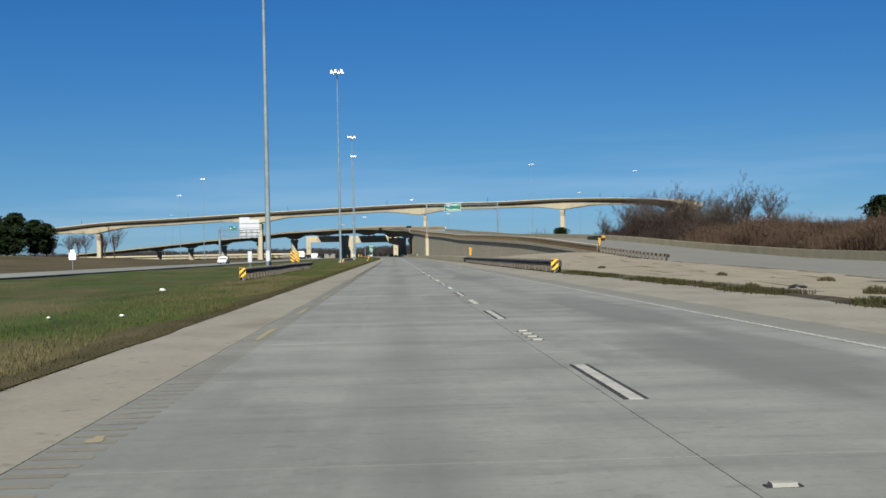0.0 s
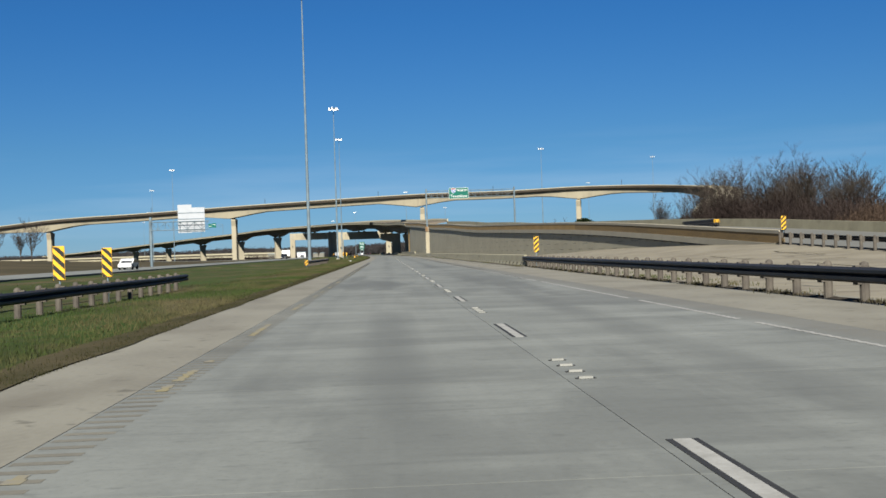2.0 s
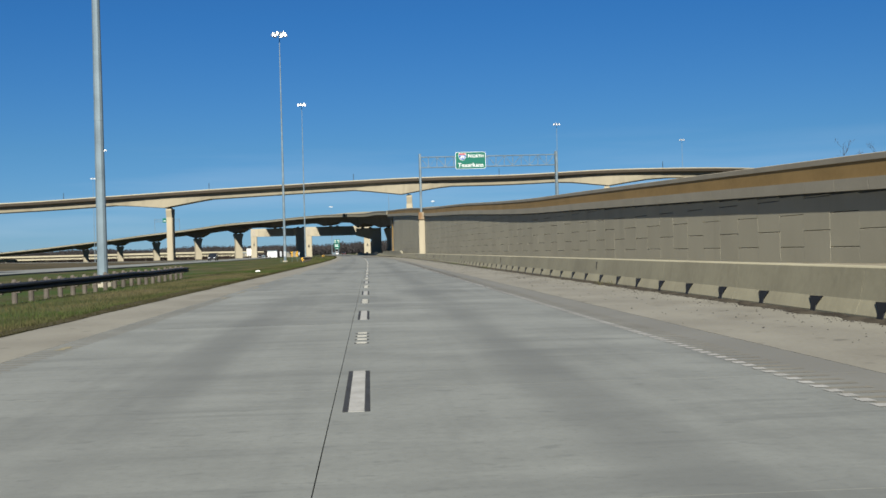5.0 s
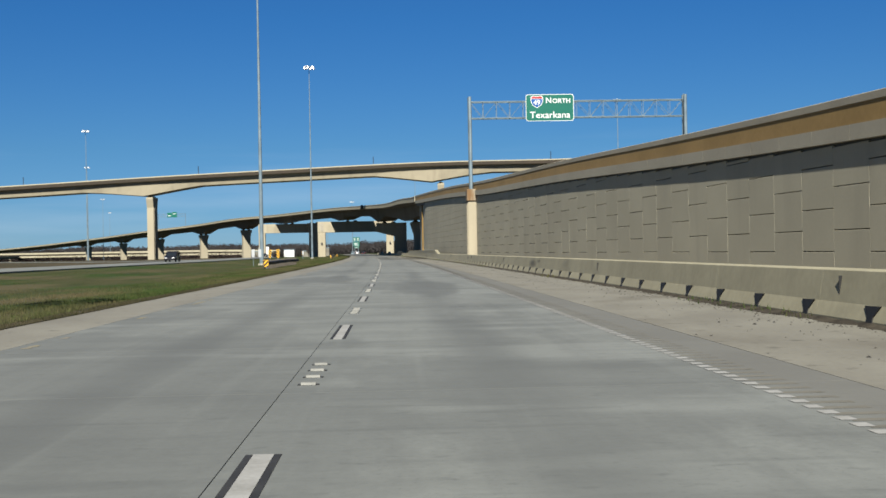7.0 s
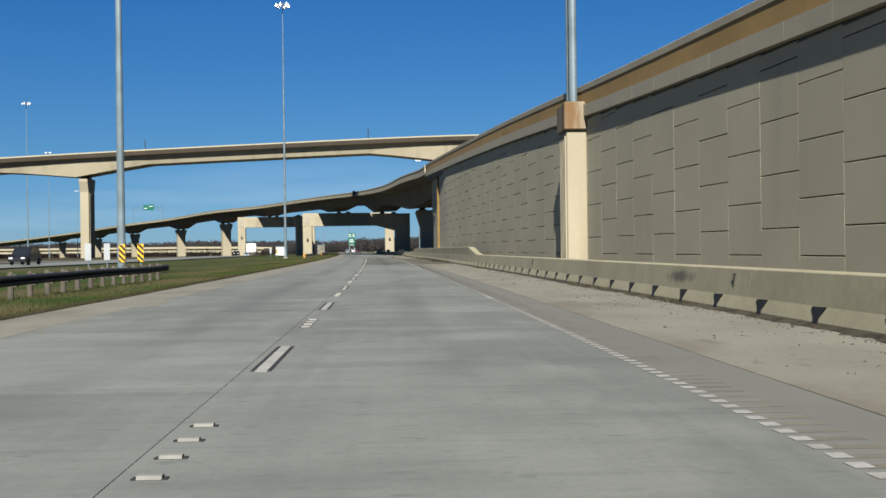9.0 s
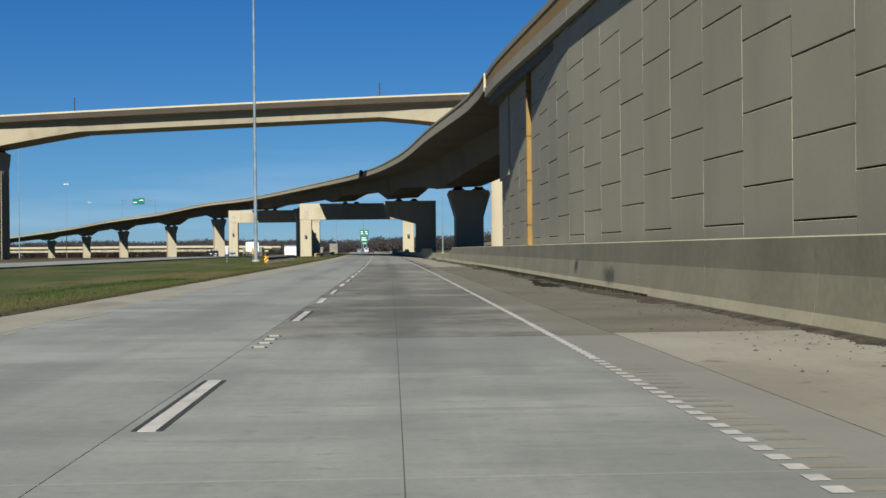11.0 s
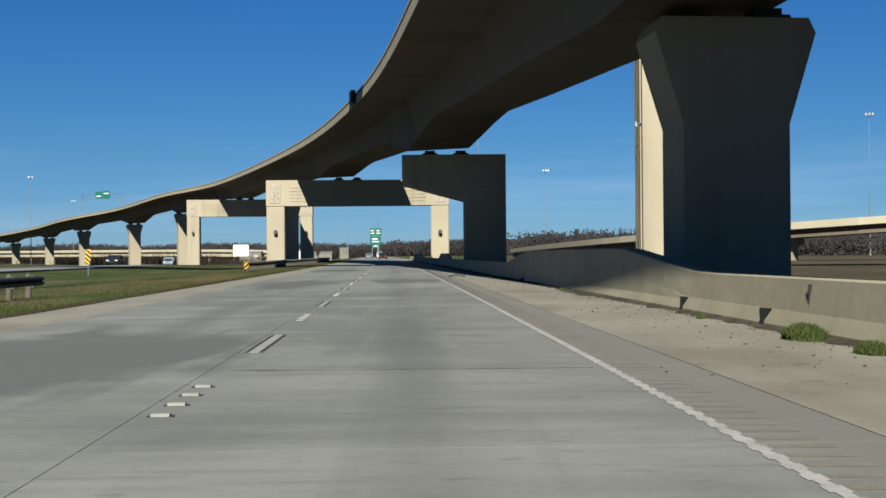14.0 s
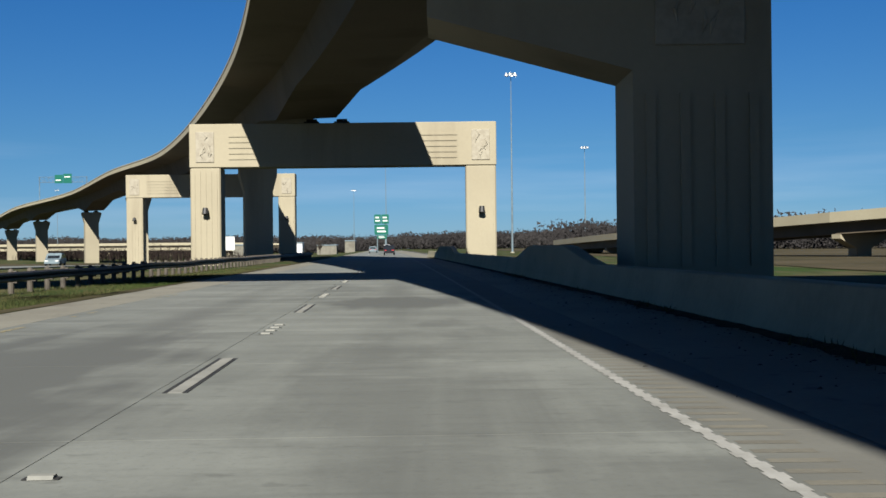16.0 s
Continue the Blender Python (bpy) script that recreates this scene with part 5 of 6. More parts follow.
# ---- opposite road and its branch ----
def ribbon(name, pts, w, label, material, z=0.07):
    st = stations_of(smooth_curve([(x, y, ground_z(x, y) + z) for x, y in pts], 8))
    bm = bmesh.new()
    sweep(bm, st, lambda s: [(-w / 2, -0.25), (-w / 2, 0.0), (0, 0.06), (w / 2, 0.0), (w / 2, -0.25)])
    return tagged(part(name, bm, M[material]), label, "road", kind="structure")


ribbon("road_opposite", [(-38, -70), (-38, 90), (-38, 250), (-38.5, 420), (-39, 520), (-41, 620), (-46, 720), (-54, 830), (-66, 950), (-90, 1150)], 12, "grey concrete road beyond the grass median", "slab", 0.16)
ribbon("road_branch", [(-41, 560), (-58, 515), (-90, 485), (-140, 470), (-230, 462)], 10, "pale branch road curving off to the side", "slab", 0.1)

# ---- low bridges in the distance ----
def low_bridge(label, pts, width, depth, pier_every=28, pier_low=-4.0, ph=1.15):
    mid = smooth_curve(pts, 10)
    st = [(p - a * (width / 2), a, s) for p, a, s in stations_of(mid)]
    b = thing("low_bridge", label, "bridge", group="distant low bridges")
    bm = bmesh.new()
    sweep(bm, st, lambda s: [(0, -0.9), (0, -1.2), (0.9, -1.2), (0.9, -0.9 - depth), (width - 0.9, -0.9 - depth), (width - 0.9, -1.2), (width, -1.2), (width, -0.9)])
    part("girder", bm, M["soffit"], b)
    for o, sg_ in ((0, 1), (width, -1)):
        bm = bmesh.new()
        sweep(bm, st, lambda s, o=o, sg_=sg_: [(o - sg_ * 0.03, -ph), (o - sg_ * 0.03, 0), (o + sg_ * 0.3, 0), (o + sg_ * 0.4, -0.896)])
        part("parapet", bm, M["parapet"], b)
    nxt = pier_every / 2
    for p, a, s in st:
        if s > nxt:
            nxt += pier_every
            c = p + a * (width / 2)
            bm = bmesh.new()
            top = p.z - 0.9 - depth
            prism(bm, [(-1.1, pier_low), (1.1, pier_low), (1.1, top - 1.6), (3.6, top - 0.5), (3.6, top), (-3.6, top), (-3.6, top - 0.5), (-1.1, top - 1.6)], -0.7, 0.7, "y", pose(c.x, c.y, 0, 0, 0, math.degrees(math.atan2(a.y, a.x))))
            part("pier", bm, M["bridge"], b)


low_bridge("low cream concrete viaduct far beyond the interchange", [(-620, 1600, 7.0), (-400, 1500, 6.6), (-250, 1410, 6.2), (-150, 1350, 5.7), (-105, 1325, 4.6)], 12, 1.8, ph=1.7)
low_bridge("low cream concrete viaduct far beyond the interchange", [(-620, 1545, 3.6), (-400, 1450, 3.3), (-250, 1365, 3.0), (-150, 1310, 2.6), (-110, 1290, 1.6)], 12, 1.4, ph=1.6)
low_bridge("concrete ramp bridge rising beyond the barrier", [(27, 900, 2.6), (31, 830, 3.4), (39, 768, 4.3), (58, 735, 5.8), (92, 717, 7.8), (145, 703, 10.0), (240, 690, 12.5)], 9, 1.6, 38)

# pier standing between the two portal bents
p = thing("bridge_pier", "broad cream concrete pier half in the shade of the deck", "bridge pier", (-36.4, 822.0, 0), 18, group="ramp bridge piers")
bm = bmesh.new()
prism(bm, [(-2.4, -3), (2.4, -3), (2.4, 11.0), (3.2, 14.0), (3.2, 15.4), (-3.2, 15.4), (-3.2, 14.0), (-2.4, 11.0)], -1.3, 1.3)
part("column", bm, M["bridge"], p)
bearings(p, -1.4, 1.4, 15.4)

# small floodlights on the piers
def pier_lamp(x, y, z, side):
    t = thing("pier_floodlight", "small dark floodlight bracketed to a pier", "lamp", (x, y, z), group="pier floodlights")
    bm = bmesh.new()
    box(bm, (-0.06, -0.35, -0.05), (0.06, 0.02, 0.05))
    part("bracket", bm, M["steel"], t)
    bm = bmesh.new()
    tube(bm, [(0, -0.3, 0.3), (0, -0.42, -0.3)], [0.26, 0.34], 10)
    part("lamp_head", bm, M["rail"], t)


for x, y, z in ((-27.6, 734.7, 5.0), (-0.4, 734.7, 4.9), (-63.5, 843.1, 7.2), (-34.2, 843.1, 7.2)):
    pier_lamp(x, y, z, 0)
for x, sd in ((14.6, 1), (17.8, -1)):
    t = thing("pier_floodlight", "small white floodlight bracketed to the tall pier", "lamp", (x, 636.2, 11.5), group="pier floodlights")
    bm = bmesh.new()
    tube(bm, [(0, 0, 0.2), (0, 0, -0.18)], [0.12, 0.2], 10)
    part("lamp_head", bm, M["steel"], t)
    bm = bmesh.new()
    tube(bm, [(0, 0, 0.05), (sd * 0.6, 0.2, 0.1)], 0.05, 6)
    part("bracket", bm, M["steel"], t)

# light poles along the flyover parapet
for i in range(10):
    q = fly_st[min(len(fly_st) - 1, 22 + i * 9)]
    bp_ = thing("parapet_pole", "short dark pole on the flyover parapet", "pole", tuple(q[0] + q[1] * (FLY_W - 0.2)), group="parapet poles")
    bm = bmesh.new()
    tube(bm, [(0, 0, -0.02), (0, 0, 2.4)], 0.1, 6)
    part("pole", bm, M["rail"], bp_)
q = near_s(span, -9.3, 653)
jb = thing("junction_box", "dark metal box fixed outside the ramp parapet", "junction box", tuple(q[0] + Vector((-0.3, 0, -0.5))), 9)
bm = bmesh.new()
box(bm, (-0.25, -0.9, -0.55), (0.22, 0.9, 0.7), bevel=0.05)
part("case", bm, M["rail"], jb)
# sign gantry standing on the far end of the ramp bridge
sgx = thing("ramp_sign", "green sign on a light truss above the ramp bridge", "road sign", (-157, 1059, 0), 0)
bm = bmesh.new()
for x in (0, 18):
    tube(bm, [(x, 0, 15.5), (x, 0, 29.6)], 0.14, 8)
truss_beam(bm, 0, 18, 0, 27.4, 29.4, 0.8, 10)
part("frame", bm, M["steel"], sgx)
bm = bmesh.new()
box(bm, (6.0, -0.5, 27.0), (9.1, -0.42, 30.2))
box(bm, (9.25, -0.5, 27.0), (12.4, -0.42, 30.6))
sp = part("panel", bm, M["green"], sgx)
for k, (a, b) in enumerate(((9.6, 29.2), (6.4, 28.0))):
    bm = bmesh.new()
    box(bm, (a, -0.52, b), (a + 2.2 - k * 0.3, -0.501, b + 0.4))
    part("legend_bar", bm, M["signwhite"], sp)
# green signs beside the road ahead
t = thing("overhead_sign", "distant stack of green direction signs on a post", "road sign", (-19.3, 905, 0), 2)
for x, z, w, h in ((-0.9, 8.3, 1.7, 2.3), (0.95, 8.3, 1.8, 2.3), (0.0, 5.7, 3.4, 2.4), (0.1, 3.9, 2.4, 0.9)):
    bm = bmesh.new()
    sign_panel(bm, x, 0, z, w, h, 0.08, 0.2)
    pn = part("panel", bm, M["green"], t)
    for j in range(2):
        bm = bmesh.new()
        box(bm, (x - w * 0.32, -0.1, z - h * 0.25 + j * h * 0.35), (x + w * (0.32 - 0.1 * j), -0.081, z - h * 0.1 + j * h * 0.35))
        part("legend_bar", bm, M["signwhite"], pn)
for x in (-1.0, 1.0):
    bm = bmesh.new()
    tube(bm, [(x, 0.2, -2), (x, 0.2, 9.2)], 0.14, 8)
    part("post", bm, M["steel"], t)

# ---- tyre scraps and litter on the shoulder ----
def tyre_scrap(x, y, length, rz):
    z = 0.0
    bm = bmesh.new()
    st = []
    for i in range(9):
        u = i / 8
        st.append((Vector((length * (u - 0.5), 0.06 * math.sin(u * 6), z + 0.012 + 0.075 * math.sin(u * 3.1) ** 2)), Vector((0, 1, 0)), u))
    sweep(bm, st, lambda s: [(-0.15, 0), (-0.13, 0.055 + 0.02 * math.sin(s * 20)), (0.12, 0.06), (0.15, 0)])
    ob = part("tyre_scrap", bm, M["rubber"])
    ob.matrix_basis = pose(x, y, z, 0, 0, rz)
    return tagged(ob, "curled black scrap of tyre tread on the shoulder", "debris", group="tyre scraps")


for y, off, ln_, rz in ((602.5, 4.91, 0.8, 8), (592, 7.2, 0.5, 40)):
    tyre_scrap(cx(y) + off, y, ln_, rz)


def litter(x, y, size, seed):
    r = random.Random(seed)
    bm = bmesh.new()
    bmesh.ops.create_icosphere(bm, subdivisions=2, radius=size)
    for v in bm.verts:
        v.co *= r.uniform(0.65, 1.1)
        v.co.z = max(v.co.z * 0.6, -0.02)
    ob = part("litter", bm, M["signwhite"])
    ob.matrix_basis = pose(x, y, ground_z(x, y) + 0.03, 0, 0, 37 * seed)
    return tagged(ob, "crumpled white scrap of litter on the grass", "litter", group="litter")


for i, (x, y, size) in enumerate(((-8.4, 284, 0.2), (-12.6, 52.5, 0.15), (-8.5, 27.0, 0.07), (-10.3, 27.3, 0.05))):
    litter(x, y, size, i)
scrap = litter(cx(460.7) + 6.46, 460.7, 0.07, 9)
tagged(scrap, "crumpled white scrap of litter on the shoulder", "litter", group="litter")


def bank_width(y):
    """How far the drifted dirt reaches out from the barrier foot."""
    w = 0.2 + 0.35 * max(0, noise.noise(Vector((y * 0.11, 2, 2)))) + (0.55 if 452 < y < 552 else 0.1) * abs(noise.noise(Vector((y * 0.06, 5, 1)))) + (0.32 if 452 < y < 552 else 0)
    return max(0.03, w + 0.16 * noise.noise(Vector((y * 0.8, 3, 1))) + 0.16 * noise.noise(Vector((y * 2.6, 9, 4))) + 0.07 * noise.noise(Vector((y * 7.0, 9, 4))))


rng = random.Random(4)
V, F = [], []
for i in range(17000):
    y = rng.uniform(160, 720)
    if i % 3:
        off = barrier_off(y) - bank_width(y) - abs(rng.gauss(0, 0.16)) + 0.12
        r = rng.uniform(0.006, 0.02)
    else:
        off = barrier_off(y) - abs(rng.gauss(0, 1.0)) - 0.05
        r = rng.uniform(0.006, 0.02) if rng.random() < 0.95 else rng.uniform(0.02, 0.035)
    x = cx(y) + off
    i0 = len(V)
    st_ = rng.uniform(0.6, 2.2)
    for k in range(3):
        a = k * 2.1 + rng.random()
        V.append((x + r * st_ * math.cos(a), y + r * math.sin(a), 0.002))
    V.append((x, y, 0.002 + r * 0.8))
    F += [(i0, i0 + 1, i0 + 3), (i0 + 1, i0 + 2, i0 + 3), (i0 + 2, i0, i0 + 3)]
me = bpy.data.meshes.new("shoulder_grit")
me.from_pydata(V, [], F)
me.materials.append(M["joint"])
tagged(new("shoulder_grit", me), "dark gravel and grit washed up against the barrier foot", "gravel", kind="stuff")

# dirt bank at the barrier foot, with weeds
V, F = [], []
st = [(y, cx(y) + barrier_off(y)) for y in np.arange(158, 760, 0.25)]
for j, (y, x) in enumerate(st):
    w = bank_width(y)
    V += [(x - w, y, 0.001), (x - 0.5 * w, y, 0.012 + 0.04 * abs(noise.noise(Vector((y * 1.5, 1, 1))))), (x + 0.02, y, 0.035 + 0.05 * abs(noise.noise(Vector((y * 1.1, 4, 1)))))]
    if j:
        a = 3 * j
        F += [(a - 3, a - 2, a + 1, a), (a - 2, a - 1, a + 2, a + 1)]
me = bpy.data.meshes.new("dirt_bank")
me.from_pydata(V, [], F)
me.materials.append(M["darkdirt"])
tagged(new("dirt_bank", me), "dark dirt drifted along the barrier foot", "dirt", kind="structure")

V, F = [], []
for j, y in enumerate(np.arange(455, 512, 0.2)):
    x = cx(y) + barrier_off(y)
    k = min(1, (y - 455) / 6, (512 - y) / 14)
    w = max(0.02, (0.36 + 0.3 * noise.noise(Vector((y * 0.35, 2, 8))) + 0.2 * noise.noise(Vector((y * 1.4, 3, 8))) + 0.08 * noise.noise(Vector((y * 5, 3, 8)))) * k)
    V += [(x - w, y, 0.004), (x - 0.5 * w, y, 0.062), (x + 0.015, y, 0.095)]
    if j:
        a = 3 * j
        F += [(a - 3, a - 2, a + 1, a), (a - 2, a - 1, a + 2, a + 1)]
me = bpy.data.meshes.new("moss_bank")
me.from_pydata(V, [], F)
me.materials.append(M["moss"])
tagged(new("moss_bank", me), "black mossy dirt packed against the barrier foot", "dirt", kind="structure")

for yc, off, rx, ry in ((466.0, 6.85, 0.5, 3.2), (470.5, 7.1, 0.3, 2.0), (497.0, 7.0, 0.35, 2.5)):
    rg_ = random.Random(int(yc))
    V = [(cx(yc) + off, yc, 0.02)]
    for i in range(26):
        a = i * math.tau / 26
        k = rg_.uniform(0.6, 1.15)
        V.append((cx(yc) + off + rx * k * math.cos(a), yc + ry * k * math.sin(a), 0.003))
    me = bpy.data.meshes.new("dirt_patch")
    me.from_pydata(V, [], [(0, i, i % 26 + 1) for i in range(1, 27)])
    me.materials.append(M["moss"])
    tagged(new("dirt_patch", me), "dark patch of damp dirt on the shoulder", "dirt", group="dirt patches")


# open joints and cracks in the gore paving
rg_ = random.Random(61)
V, F = [], []


def crack(pts, w):
    for (u0, y0), (u1, y1) in zip(pts, pts[1:]):
        i = len(V)
        across = abs(u1 - u0) * 19 > abs(y1 - y0)
        du, dy = (0, w) if across else (w / 19, 0)
        for u, y, sg_ in ((u0, y0, -1), (u0, y0, 1), (u1, y1, 1), (u1, y1, -1)):
            p = on_slope(u + sg_ * du, y + sg_ * dy)
            V.append((p.x, p.y, p.z + 0.03))
        F.append((i, i + 1, i + 2, i + 3))


for u in (0.2, 0.36, 0.55, 0.78, 0.97):
    y = 4.0
    while y < 150:
        L = rg_.uniform(2, 9)
        if rg_.random() < 0.6:
            n_ = max(2, int(L / 1.2))
            crack([(u + 0.012 * noise.noise(Vector((yy * 0.5, u * 9, 3))), yy) for yy in np.linspace(y, y + L, n_)], rg_.uniform(0.04, 0.11))
        y += L + rg_.uniform(0, 3)
for k in range(34):
    y, u = rg_.uniform(6, 150), rg_.uniform(0.1, 0.7)
    n_ = rg_.randint(3, 6)
    crack([(u + 0.04 * q, y + 0.5 * noise.noise(Vector((q * 0.7, y, 1)))) for q in range(n_)], rg_.uniform(0.05, 0.12))
me = bpy.data.meshes.new("paving_cracks")
me.from_pydata(V, [], F)
me.materials.append(M["darkdirt"])
tagged(new("paving_cracks", me), "dark open cracks and joints in the slope paving", "crack", kind="stuff")

# strip of soil with weeds between shoulder and gore paving
V, F = [], []
for j, y in enumerate(np.arange(4, 66, 0.7)):
    c = 8.15 + 0.25 * noise.noise(Vector((y * 0.2, 8, 1)))
    w = 0.28 + 0.45 * max(0, noise.noise(Vector((y * 0.13, 3, 7)))) + 0.12 * noise.noise(Vector((y * 0.9, 5, 7))) + max(0, (34 - y) * 0.012)
    V += [(c - w, y, 0.006), (c, y, 0.05), (c + w, y, 0.012)]
    if j:
        k = 3 * j
        F += [(k - 3, k - 2, k + 1, k), (k - 2, k - 1, k + 2, k + 1)]
me = bpy.data.meshes.new("soil_strip")
me.from_pydata(V, [], F)
me.materials.append(M["darkdirt"])
tagged(new("soil_strip", me), "dark soil strip with weeds along the shoulder", "dirt", kind="structure")

V, F = [], []
for j, y in enumerate(np.arange(60, 158, 0.4)):
    c = 7.66 + 0.35 * max(0, (y - 130) / 28)
    w = max(0.04, 0.2 + 0.22 * noise.noise(Vector((y * 0.25, 3, 9))) + 0.12 * noise.noise(Vector((y * 1.3, 5, 7))))
    V += [(c - w, y, 0.004), (c, y, 0.035), (c + w, y, 0.008)]
    if j:
        k = 3 * j
        F += [(k - 3, k - 2, k + 1, k), (k - 2, k - 1, k + 2, k + 1)]
me = bpy.data.meshes.new("soil_strip")
me.from_pydata(V, [], F)
me.materials.append(M["darkdirt"])
tagged(new("soil_strip", me), "dark soil drifted along the guardrail posts", "dirt", kind="structure")

# ---- grass blades on the verge ----
def blades(name, rows, material, label, seed, hmin, hmax):
    rg = random.Random(seed)
    V, F = [], []
    for x, y, z in rows:
        h = rg.uniform(hmin, hmax)
        a = rg.uniform(0, 6.28)
        w = h * 0.16
        lx, ly = rg.gauss(0, 0.3) * h, rg.gauss(0, 0.3) * h
        i = len(V)
        V += [(x - w * math.cos(a), y - w * math.sin(a), z - 0.02), (x + w * math.cos(a), y + w * math.sin(a), z - 0.02), (x + lx, y + ly, z + h)]
        F.append((i, i + 1, i + 2))
    me = bpy.data.meshes.new(name)
    me.from_pydata(V, [], F)
    me.materials.append(material)
    return tagged(new(name, me), label, "grass", kind="stuff")


rg = random.Random(9)
rows = []
for i in range(520000):
    y = rg.uniform(-5, 700)
    o = -5.85 - abs(rg.gauss(0, 3.2)) if i % 4 else -5.8 - rg.uniform(0, 22)
    x = cx(y) + o
    rows.append((x, y, ground_z(x, y)))
blades("verge_grass", rows, M["blade"], "short green and straw-coloured verge grass", 5, 0.025, 0.085)
rows = []
for i in range(9000):
    y = rg.uniform(158, 760)
    if noise.noise(Vector((y * 0.11, 2, 2))) < 0.1:
        continue
    x = cx(y) + barrier_off(y) - abs(rg.gauss(0, 0.2))
    rows.append((x, y, 0.01))
for i in range(6000):
    y = rg.uniform(-10, 150)
    x = 8.2 + abs(rg.gauss(0, 0.5))
    if noise.noise(Vector((y * 0.2, 4, 2))) > 0.0:
        rows.append((x, y, 0.0))
blades("shoulder_weeds", rows, M["blade"], "dry weeds rooted along the shoulder edge", 6, 0.03, 0.13)

rows = []
for i in range(16000):
    y = rg.uniform(4, 66)
    if noise.noise(Vector((y * 0.13, 3, 7))) + 0.4 * noise.noise(Vector((y * 0.6, 1, 7))) > -0.12:
        rows.append((8.15 + 0.25 * noise.noise(Vector((y * 0.2, 8, 1))) + rg.gauss(0, 0.24), y, 0.02))
blades("strip_weeds", rows, M["darkgrass"], "matted dark weeds on the soil strip", 16, 0.05, 0.17)
for u, y0, r in ((0.5, 51.7, 0.5), (0.12, 29.0, 0.4), (0.02, 33.5, 0.35), (0.46, 66.0, 0.4), (0.3, 88.0, 0.4), (0.62, 40.0, 0.35)):
    rows = []
    for i in range(420):
        p = on_slope(u, y0)
        a, k = rg.uniform(0, math.tau), math.sqrt(rg.random())
        rows.append((p.x + 0.8 * r * k * math.cos(a), y0 + r * k * math.sin(a), p.z - 0.02 + 0.12 * (1 - k * k)))
    blades("dry_weed_clump", rows, M["deadgrass"], "dry brown weed clump in the slope paving", int(y0), 0.03, 0.16)
rows = []
for i in range(15000):
    y = rg.uniform(58, 158)
    if noise.noise(Vector((y * 0.3, 3, 17))) + 0.5 * noise.noise(Vector((y * 1.3, 1, 7))) > -0.05:
        rows.append((7.62 + 0.35 * max(0, (y - 130) / 28) + rg.gauss(0, 0.17), y, 0.005))
blades("rail_weeds", rows, M["deadgrass"], "dry matted weeds under the guardrail", 26, 0.02, 0.11)
p = on_slope(0.17, 37.6)
tyre_scrap(p.x, p.y, 0.55, 20).location.z = p.z + 0.02
for y0, r, cnt, hi in ((558.8, 0.42, 2600, 0.24), (556.6, 0.34, 1300, 0.17), (563.8, 0.12, 160, 0.12), (546.0, 0.3, 700, 0.16)):
    rows = []
    for i in range(cnt):
        a, k = rg.uniform(0, math.tau), math.sqrt(rg.random())
        rows.append((cx(y0) + barrier_off(y0) - 0.36 + 0.6 * r * k * math.cos(a), y0 + r * k * math.sin(a), (1 - k * k) * 0.45 * hi))
    blades("weed_clump", rows, M["weed"], "low bushy green weed clump at the barrier foot", int(y0), 0.03, 0.6 * hi)

# dead dark grass where the verge meets the shoulder
V, F = [], []
for j, y in enumerate(np.arange(-20, 720, 1.5)):
    a = cx(y) - 5.86 + 0.12 * noise.noise(Vector((y * 0.3, 1, 5)))
    b = a - 0.9 - 0.6 * noise.noise(Vector((y * 0.12, 2, 5))) - 0.2 * noise.noise(Vector((y * 0.7, 2, 6)))
    V += [(a, y, 0.012), (0.5 * (a + b), y, 0.03 + max(-0.03, ground_z(0.5 * (a + b), y))), (b, y, ground_z(b, y) + 0.012)]
    if j:
        k = 3 * j
        F += [(k - 3, k, k + 1, k - 2), (k - 2, k + 1, k + 2, k - 1)]
me = bpy.data.meshes.new("verge_edge")
me.from_pydata(V, [], F)
me.materials.append(M["deadgrass"])
tagged(new("verge_edge", me), "dark matted dead grass along the shoulder edge", "grass", kind="structure")
rows = []
for i in range(120000):
    y = rg.uniform(-5, 640)
    x = cx(y) - 5.84 - abs(rg.gauss(0, 0.28))
    rows.append((x, y, max(-0.02, ground_z(x, y))))
blades("verge_tufts", rows, M["darkgrass"], "dark ragged tufts along the shoulder edge", 15, 0.02, 0.075)

# ---- trees ----
def limb(bm, rg, p, d, length, r, level, sides=5):
    pts, rad = [p], [r]
    n = 4
    for i in range(n):
        d = (d + Vector((rg.gauss(0, 0.14), rg.gauss(0, 0.14), rg.gauss(0.04, 0.08)))).normalized()
        p = p + d * (length / n)
        pts.append(p)
        rad.append(r * (1 - 0.75 * (i + 1) / n))
    tube(bm, pts, rad, sides)
    if level:
        for k in range(rg.randint(4, 6) if level > 1 else rg.randint(5, 8)):
            i = rg.randint(1, n)
            a = rg.uniform(0, math.tau)
            out = Vector((math.cos(a), math.sin(a), rg.uniform(0.3, 1.1))).normalized()
            limb(bm, rg, pts[i], (out + 0.6 * d).normalized(), length * rg.uniform(0.38, 0.62), max(0.018, rad[i] * 0.7), level - 1, 4 if level > 1 else 3)


